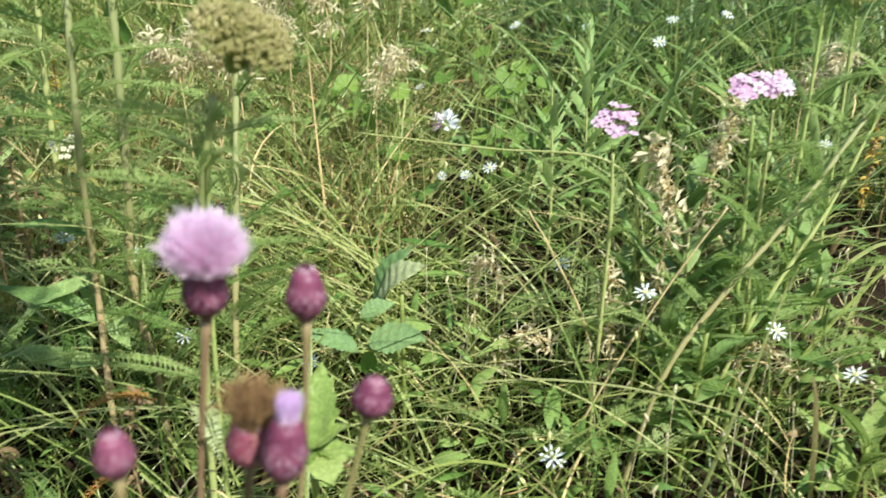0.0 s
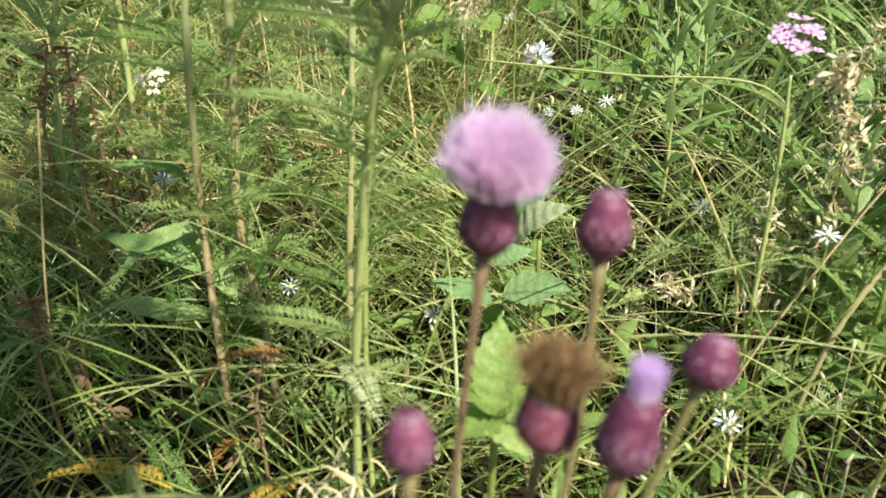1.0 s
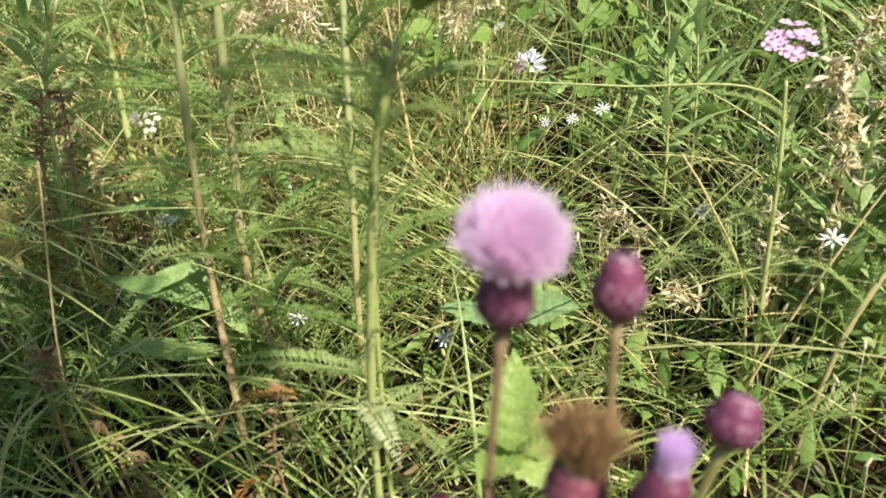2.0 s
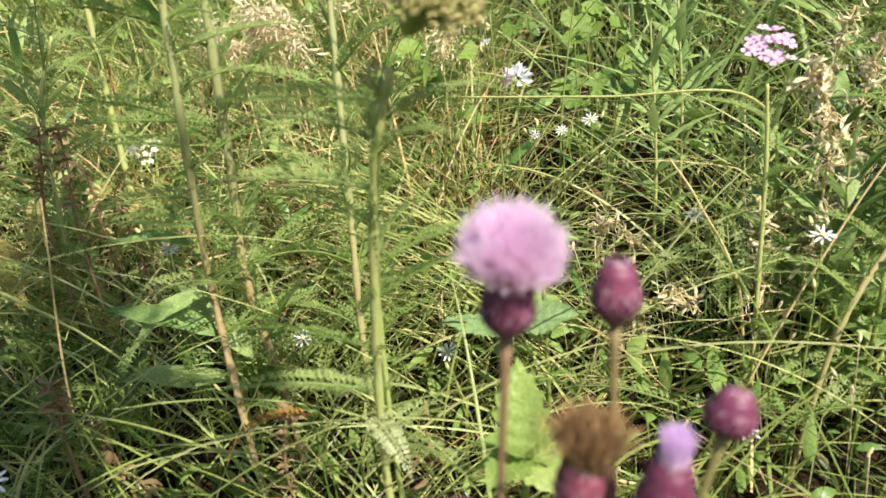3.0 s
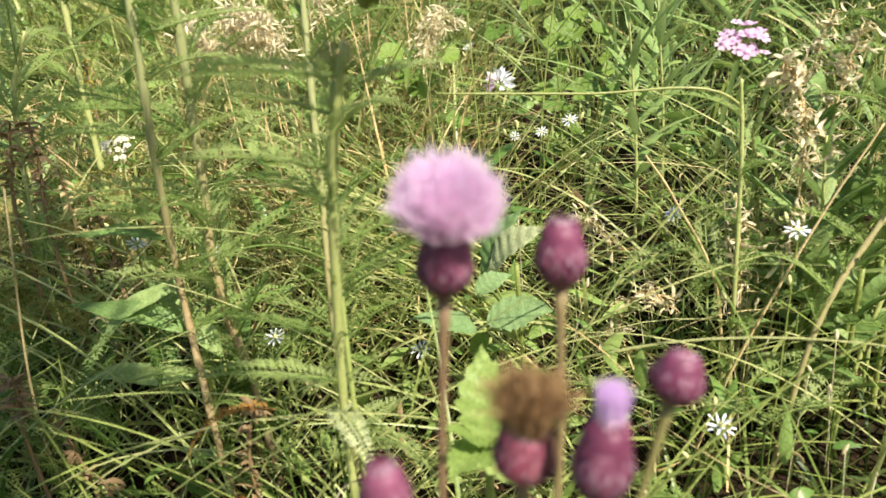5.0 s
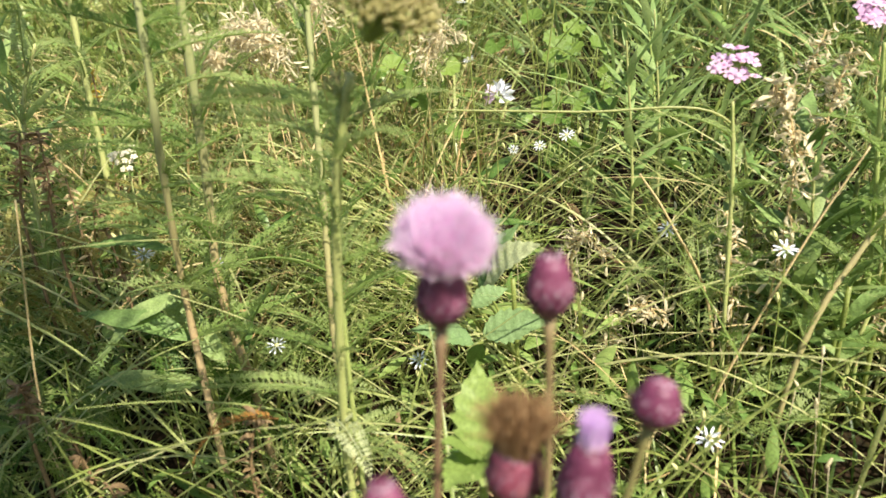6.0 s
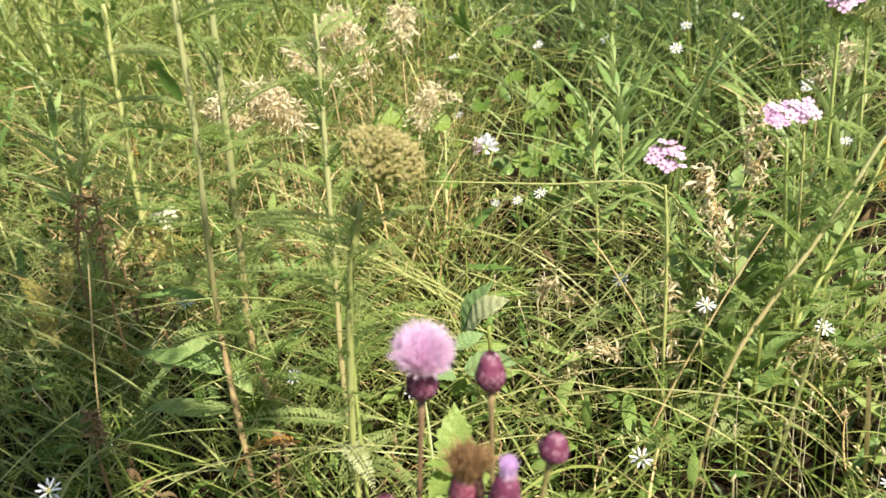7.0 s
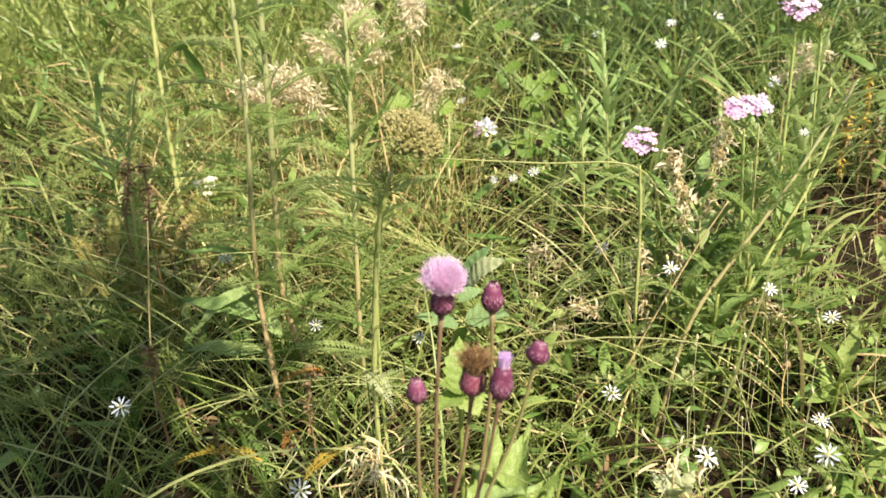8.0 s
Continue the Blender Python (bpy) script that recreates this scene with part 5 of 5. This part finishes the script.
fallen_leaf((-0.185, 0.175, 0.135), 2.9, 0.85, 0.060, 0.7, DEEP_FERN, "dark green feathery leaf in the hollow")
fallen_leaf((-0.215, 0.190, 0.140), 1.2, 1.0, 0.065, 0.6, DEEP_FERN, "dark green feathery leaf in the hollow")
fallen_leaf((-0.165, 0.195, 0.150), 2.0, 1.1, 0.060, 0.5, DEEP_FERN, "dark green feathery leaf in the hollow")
fallen_leaf((-0.075, 0.150, 0.140), 0.4, 0.8, 0.050, 1.0, YARROW_LEAF, "green feathery leaf arching over the hollow")
fallen_leaf((-0.095, 0.165, 0.165), 5.9, 0.6, 0.055, 0.9, YARROW_LEAF, "green feathery leaf arching over the hollow")
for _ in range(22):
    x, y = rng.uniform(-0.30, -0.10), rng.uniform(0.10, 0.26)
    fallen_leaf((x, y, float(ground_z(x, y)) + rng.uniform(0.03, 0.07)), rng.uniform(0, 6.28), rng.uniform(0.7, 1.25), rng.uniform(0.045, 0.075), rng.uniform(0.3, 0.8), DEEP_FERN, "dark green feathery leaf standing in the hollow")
fallen_leaf((0.205, 0.258, 0.190), 0.15, 0.25, 0.045, 0.5, YARROW_LEAF, "bright green feathery leaf held level")
fallen_leaf((0.130, 0.215, 0.130), 0.2, 0.45, 0.055, 0.9, YARROW_LEAF, "bright green feathery leaf in the grass")
fallen_leaf((0.150, 0.200, 0.120), 0.6, 0.35, 0.060, 0.9, YARROW_LEAF, "bright green feathery leaf in the grass")
for _ in range(26):
    x, y = rng.uniform(-0.34, -0.22), rng.uniform(0.24, 0.37)
    fallen_leaf((x, y, float(ground_z(x, y)) + float(canopy(y)) * rng.uniform(0.7, 1.1)), rng.uniform(0, 6.28), rng.uniform(0.5, 1.25), rng.uniform(0.035, 0.06), rng.uniform(0.3, 0.9), OLIVE_FERN, "olive-yellow feathery leaf in the tall sward")
for _ in range(18):
    x, y = rng.uniform(0.05, 0.28), rng.uniform(0.10, 0.27)
    fallen_leaf((x, y, float(ground_z(x, y)) + float(canopy(y)) * rng.uniform(0.8, 1.1)), rng.uniform(-0.6, 0.9) + rng.choice([0.0, 3.0]), rng.uniform(0.15, 0.7), rng.uniform(0.04, 0.06), rng.uniform(0.4, 0.9), YARROW_LEAF, "bright green feathery leaf in the grass")
fallen_leaf((0.118, 0.245, 0.150), 1.2, 1.1, 0.080, 0.3, YARROW_LEAF, "upright soft green feathery leaf")


# ---------- lance-leaved herb low on the bank ----------
def lance_herb(foot, crown, count, length, material, label):
    root = on_ground(*foot)
    herb = thing("lance_leaved_herb", root, label, "herb", "lance-leaved herbs")
    part("stem", tube(bend([root, crown], 10), 0.0013, 6), GRASS, herb)
    az = rng.uniform(0, 6)
    for i in range(count):
        s = i / max(count - 1, 1)
        b = np.array(root) + (np.array(crown) - np.array(root)) * (0.35 + 0.65 * s)
        part("leaf", broad(b, az, 0.35 + 0.7 * s, length * rng.uniform(0.75, 1.1), rng.uniform(0.4, 0.9), length * 0.24, 5, 0.10, 25, 6, tilt=rng.normal(0, 0.2)), material, herb)
        az += 2.4


lance_herb((0.268, 0.205), (0.268, 0.198, 0.135), 8, 0.055, BROAD, "herb with bright green lance-shaped leaves")
lance_herb((0.175, 0.075), (0.176, 0.068, 0.110), 7, 0.045, BROAD, "low herb with bright green lance-shaped leaves")
lance_herb((0.245, 0.13), (0.246, 0.124, 0.105), 7, 0.045, BROAD, "low herb with bright green lance-shaped leaves")
lance_herb((0.110, 0.075), (0.110, 0.070, 0.095), 6, 0.042, BROAD, "low herb with bright green lance-shaped leaves")
lance_herb((0.33, 0.27), (0.332, 0.262, 0.20), 8, 0.05, BROAD, "herb with bright green lance-shaped leaves")
lance_herb((0.035, 0.03), (0.034, 0.03, 0.150), 9, 0.045, BROAD, "leafy light green shoot at the thistle's foot")
lance_herb((0.188, 0.280), (0.192, 0.270, 0.221), 9, 0.05, BROAD_DARK, "leafy green shoot in the flowerless clump")
lance_herb((0.165, 0.250), (0.169, 0.240, 0.184), 8, 0.045, BROAD_DARK, "leafy green shoot in the flowerless clump")
lance_herb((0.182, 0.240), (0.186, 0.230, 0.161), 8, 0.05, BROAD_DARK, "leafy green shoot in the flowerless clump")
lance_herb((0.154, 0.300), (0.158, 0.290, 0.219), 8, 0.045, BROAD_DARK, "leafy green shoot in the flowerless clump")
lance_herb((0.184, 0.300), (0.188, 0.290, 0.253), 9, 0.045, BROAD_DARK, "leafy green shoot in the flowerless clump")
lance_herb((0.207, 0.280), (0.211, 0.270, 0.234), 9, 0.048, BROAD_DARK, "leafy green shoot in the flowerless clump")
lance_herb((0.256, 0.310), (0.260, 0.300, 0.252), 9, 0.05, BROAD_DARK, "leafy green shoot in the flowerless clump")
lance_herb((0.211, 0.250), (0.215, 0.240, 0.202), 8, 0.045, BROAD_DARK, "leafy green shoot in the flowerless clump")
lance_herb((0.261, 0.280), (0.265, 0.270, 0.208), 8, 0.045, BROAD_DARK, "leafy green shoot in the flowerless clump")
lance_herb((0.181, 0.230), (0.185, 0.220, 0.188), 8, 0.04, BROAD_DARK, "leafy green shoot in the flowerless clump")
lance_herb((0.245, 0.28), (0.25, 0.275, 0.245), 9, 0.05, BROAD_DARK, "leafy green shoot in the flowerless clump")


def silvery_herb():
    herb = thing("silvery_herb", on_ground(0.121, 0.095), "low herb with pale grey-green deeply lobed leaves", "herb")
    node = (0.1212, 0.09, 0.1114)
    part("stem", tube(bend([on_ground(0.121, 0.095), node], 8), 0.0012, 6), GRASS, herb)
    for tip, width in [((0.1102, 0.100, 0.1217), 0.016), ((0.1247, 0.105, 0.1251), 0.018), ((0.1375, 0.100, 0.1224), 0.016), ((0.1089, 0.075, 0.1286), 0.016), ((0.1277, 0.075, 0.1267), 0.016)]:
        part("leaf", leaf_to(node, tip, width, 0.5, teeth=5, depth=0.5, wave=0.06), PALE_LEAF, herb)


silvery_herb()


# ---------- clover ----------
def clover():
    root = on_ground(0.018, 0.545)
    plant_ = thing("clover", root, "white clover flower fading to pink at its base", "wildflower")
    part("stem", tube(bend([root, (0.018, 0.54, 0.22), (0.019, 0.515, 0.272)], 14), 0.0008, 6), GRASS, plant_)
    k = 26
    a = np.arange(k) * 2.39996
    z = 1 - 1.5 * (np.arange(k) + 0.5) / k
    d = np.stack([np.sqrt(1 - z**2) * np.cos(a), np.sqrt(1 - z**2) * np.sin(a), z], -1)
    me, pk = (mesh_of("floret", leaflets((0, 0, 0), (0, 0, 1), (1, 0, 0), 0.0115, 0.0055, 0.3, 0.6), mat) for mat in (WHITE, PINK))
    for i in range(k):
        part("floret", None, None, plant_, m=facing(Vector((0.019, 0.515, 0.276)) + Vector(d[i]) * 0.004, d[i], rng.uniform(0, 6)), mesh=me if d[i][0] > -0.35 else pk)


clover()


# ---------- sedge tufts ----------
def sedge(x, y, leaves, az, spread, elev, length, droop, width, material, label):
    """A tuft of a few long leaves from one foot."""
    tuft = thing("sedge", on_ground(x, y), label, "sedge", "sedge tufts")
    for _ in range(leaves):
        b = on_ground(x + rng.normal(0, 0.006), y + rng.normal(0, 0.006))
        part("leaf", blades(b, az + rng.normal(0, spread), rng.uniform(*elev), rng.uniform(*length), rng.uniform(*droop), rng.uniform(*width), 20, rng.normal(0, 0.15), 0.35, rng.normal(0, 0.3)), material, tuft)


for _ in range(20):
    sedge(rng.uniform(-0.30, 0.02), rng.uniform(0.05, 0.24), 3, rng.choice([0.0, 3.14]), 0.6, (0.55, 1.15), (0.14, 0.26), (0.4, 1.3), (0.0014, 0.0024), GRASS, "thin green sedge leaves leaning over the shaded hollow")
for _ in range(20):
    sedge(rng.uniform(-0.06, 0.20), rng.uniform(0.27, 0.42), 3, rng.choice([0.0, 3.14]), 0.5, (0.5, 1.1), (0.14, 0.24), (0.5, 1.4), (0.0020, 0.0034), GRASS, "long pale green sedge leaves arching across each other")
for _ in range(20):
    sedge(rng.uniform(0.08, 0.42), rng.uniform(0.46, 0.76), 4, rng.uniform(0, 6.28), 1.2, (0.8, 1.3), (0.20, 0.32), (0.5, 1.3), (0.004, 0.0075), WILLOW, "broad blue-green sedge leaves bending over")
for i in range(6):
    sedge(rng.uniform(0.24, 0.36), rng.uniform(0.20, 0.30), 3, rng.uniform(0, 6.28), 1.2, (0.7, 1.2), (0.12, 0.2), (0.6, 1.6), (0.002, 0.004), STRAW if i % 2 else GRASS, "straw-coloured sedge leaves beside the bare gap" if i % 2 else "green sedge leaves beside the bare gap")
for _ in range(10):
    sedge(rng.uniform(-0.45, -0.05), rng.uniform(0.42, 0.70), 3, rng.uniform(0, 6.28), 1.2, (0.9, 1.4), (0.18, 0.30), (0.2, 1.0), (0.0025, 0.0045), GRASS, "tall light green sedge leaves standing in the sward")


for _ in range(16):
    sedge(rng.uniform(-0.08, 0.18), rng.uniform(0.26, 0.40), 2, rng.choice([0.1, 3.0]), 0.35, (0.75, 1.15), (0.17, 0.27), (0.75, 1.35), (0.0018, 0.0028), PALE_GRASS, "pale sedge leaves bent level across the sward")


for _ in range(18):
    sedge(rng.uniform(-0.34, -0.06), rng.uniform(0.06, 0.22), 4, rng.uniform(0, 6.28), 1.3, (0.35, 0.85), (0.14, 0.28), (0.1, 0.45), (0.0012, 0.0020), PALE_GRASS if rng.uniform() < 0.5 else GRASS, "straight thin sedge leaves criss-crossing in the hollow")


def capsules():
    out, stalks = [], []
    n = 120
    x, y = rng.uniform(0.02, 0.36, n), rng.uniform(0.04, 0.34, n)
    for i in range(n):
        z = float(ground_z(x[i], y[i]))
        h = float(canopy(y[i])) * rng.uniform(0.7, 1.15)
        tip = np.array([x[i] + rng.normal(0, 0.012), y[i] + rng.normal(0, 0.01), z + h])
        stalks.append(tube(bend([(x[i], y[i], z - 0.002), ((x[i] + tip[0]) / 2, (y[i] + tip[1]) / 2, z + h * 0.6), tip], 6), 0.00028, 4))
        out.append(moved(bead(0.0009, 0.0027, 6, 5), facing(tip, (rng.normal(0, 0.5), rng.normal(0, 0.5), 1))))
    stuff("seed_capsules", join(*out, *stalks), BLEACHED, "small pale seed capsules on thread-thin stalks", "seed capsules")


capsules()


def arched_blade(points, width, material, label):
    """One flat leaf along a curve."""
    line = bend(points, 26)
    tan = unit(np.gradient(line, axis=0))
    side = unit(np.cross(tan, [0.1, -1.0, 0.2]))
    w = (width * PROFILES["grass"](np.linspace(0, 1, 26)) / 2)[:, None]
    nor = np.cross(tan, side)
    v = np.stack([line - side * w, line + nor * w * 0.3, line + side * w], 1).reshape(-1, 3)
    f = [(i * 3 + j, i * 3 + j + 1, i * 3 + j + 4, i * 3 + j + 3) for i in range(25) for j in range(2)]
    tagged(part("sedge_leaf", (v, f), material), label, "sedge", "single sedge leaves")


arched_blade([on_ground(0.275, 0.30), (0.281, 0.300, 0.127), (0.288, 0.300, 0.193), (0.308, 0.300, 0.219), (0.330, 0.300, 0.226)], 0.0050, PALE_GRASS, "broad pale sedge leaf arching over the bare gap")
arched_blade([on_ground(0.315, 0.33), (0.318, 0.328, 0.16), (0.330, 0.326, 0.205), (0.345, 0.324, 0.170)], 0.0042, PALE_GRASS, "pale sedge leaf drooping into the bare gap")
arched_blade([on_ground(0.240, 0.26), (0.255, 0.262, 0.150), (0.290, 0.268, 0.200), (0.335, 0.275, 0.250)], 0.0038, GRASS, "green sedge leaf slanting over the bare gap")


def long_stalk(points, radius, material, label):
    line = bend(points, 34)
    g = part("grass_stalk", tube(line, np.linspace(radius, radius * 0.5, 34), 6), material)
    tagged(g, label, "grass stalk", "long grass stalks")


long_stalk([on_ground(0.167, 0.31), (0.159, 0.29, 0.222), (0.1372, 0.28, 0.2722), (0.0609, 0.28, 0.2797), (-0.0207, 0.28, 0.2874)], 0.0011, PALE_GRASS, "pale green grass stalk bent over level")
long_stalk([on_ground(-0.02, 0.16), (-0.04, 0.12, 0.115), (-0.08, 0.112, 0.118), (-0.14, 0.11, 0.112)], 0.0010, GRASS, "green grass stalk lying level in the hollow")
long_stalk([on_ground(0.04, 0.40), (0.045, 0.39, 0.25), (0.062, 0.385, 0.36)], 0.0010, GRASS, "upright green grass stalk")
long_stalk([on_ground(-0.005, 0.33), (0.0, 0.325, 0.22), (0.0, 0.32, 0.33)], 0.0009, GRASS, "upright green grass stalk")
long_stalk([on_ground(0.135, 0.27), (0.125, 0.25, 0.17), (0.10, 0.24, 0.225), (0.085, 0.238, 0.25)], 0.0010, STRAW, "straw-coloured stalk leaning through the grass")
long_stalk([on_ground(0.105, 0.23), (0.125, 0.22, 0.14), (0.160, 0.215, 0.215), (0.185, 0.212, 0.26)], 0.0009, STRAW, "thin tan stalk leaning through the grass")
long_stalk([on_ground(-0.24, 0.20), (-0.235, 0.19, 0.16), (-0.215, 0.185, 0.27)], 0.0009, STRAW, "thin tan stalk leaning over the hollow")
long_stalk([on_ground(-0.19, 0.17), (-0.215, 0.165, 0.16), (-0.25, 0.16, 0.26)], 0.0009, GRASS, "thin green stalk leaning over the hollow")


# ---------- unseen shade caster behind the viewpoint ---
# Invented out of view: its leaves block sun from the hollow beside the thistle.
def shrub():
    grain = np.random.default_rng(5)
    root = np.array(on_ground(0.086, -0.673, 0.02))
    plant_ = thing("shrub", tuple(root), "added unseen shrub that casts shade into the hollow", "shrub")
    part("trunk", tube(bend([root, root + [0.01, 0, 0.25], root + [0.0, 0.02, 0.9]], 12), np.linspace(0.02, 0.012, 12), 8), RUST, plant_)
    right, away = np.array([0.78, 0.62, 0.0]), np.array([0.62, -0.78, 0.0])
    tips = []
    for i in range(35):
        a, high = ((i * 8) % 35 + 0.5) / 35, (i % 5) / 4
        tip = root + right * ((a - 0.5) * 0.58 + 0.025 * high) + away * grain.normal(0, 0.08) + UP * (0.70 + 0.62 * high + grain.normal(0, 0.03))
        start = root + UP * grain.uniform(0.1, 0.8)
        part("limb", tube(bend([start, (start + tip) / 2 + UP * 0.05, tip], 10), np.linspace(0.008, 0.003, 10), 6), RUST, plant_)
        tips.append(tip)
    n = 2300
    b = np.array(tips)[grain.integers(0, len(tips), n)] + grain.normal(0, 1, (n, 3)) * [0.036, 0.036, 0.075]
    # Trimmed on one side so its shadow stays off the thistle.
    b = b[(b - root) @ right < 0.318 + 0.03 * np.clip((b[:, 2] - root[2] - 1.0) / 0.12, 0, 1)]
    n = len(b)
    b[:, 2] = np.maximum(b[:, 2], ground_z(b[:, 0], b[:, 1]) + 0.03)
    g = blades(b, grain.uniform(0, 6.283, n), grain.normal(0.2, 0.5, n), grain.uniform(0.03, 0.055, n), grain.uniform(0, 0.8, n), grain.uniform(0.018, 0.03, n), 6, 0.0, 0.25, grain.normal(0, 0.5, n), "lance")
    tagged(part("crown", g, HERB, plant_), kind="stuff")


shrub()
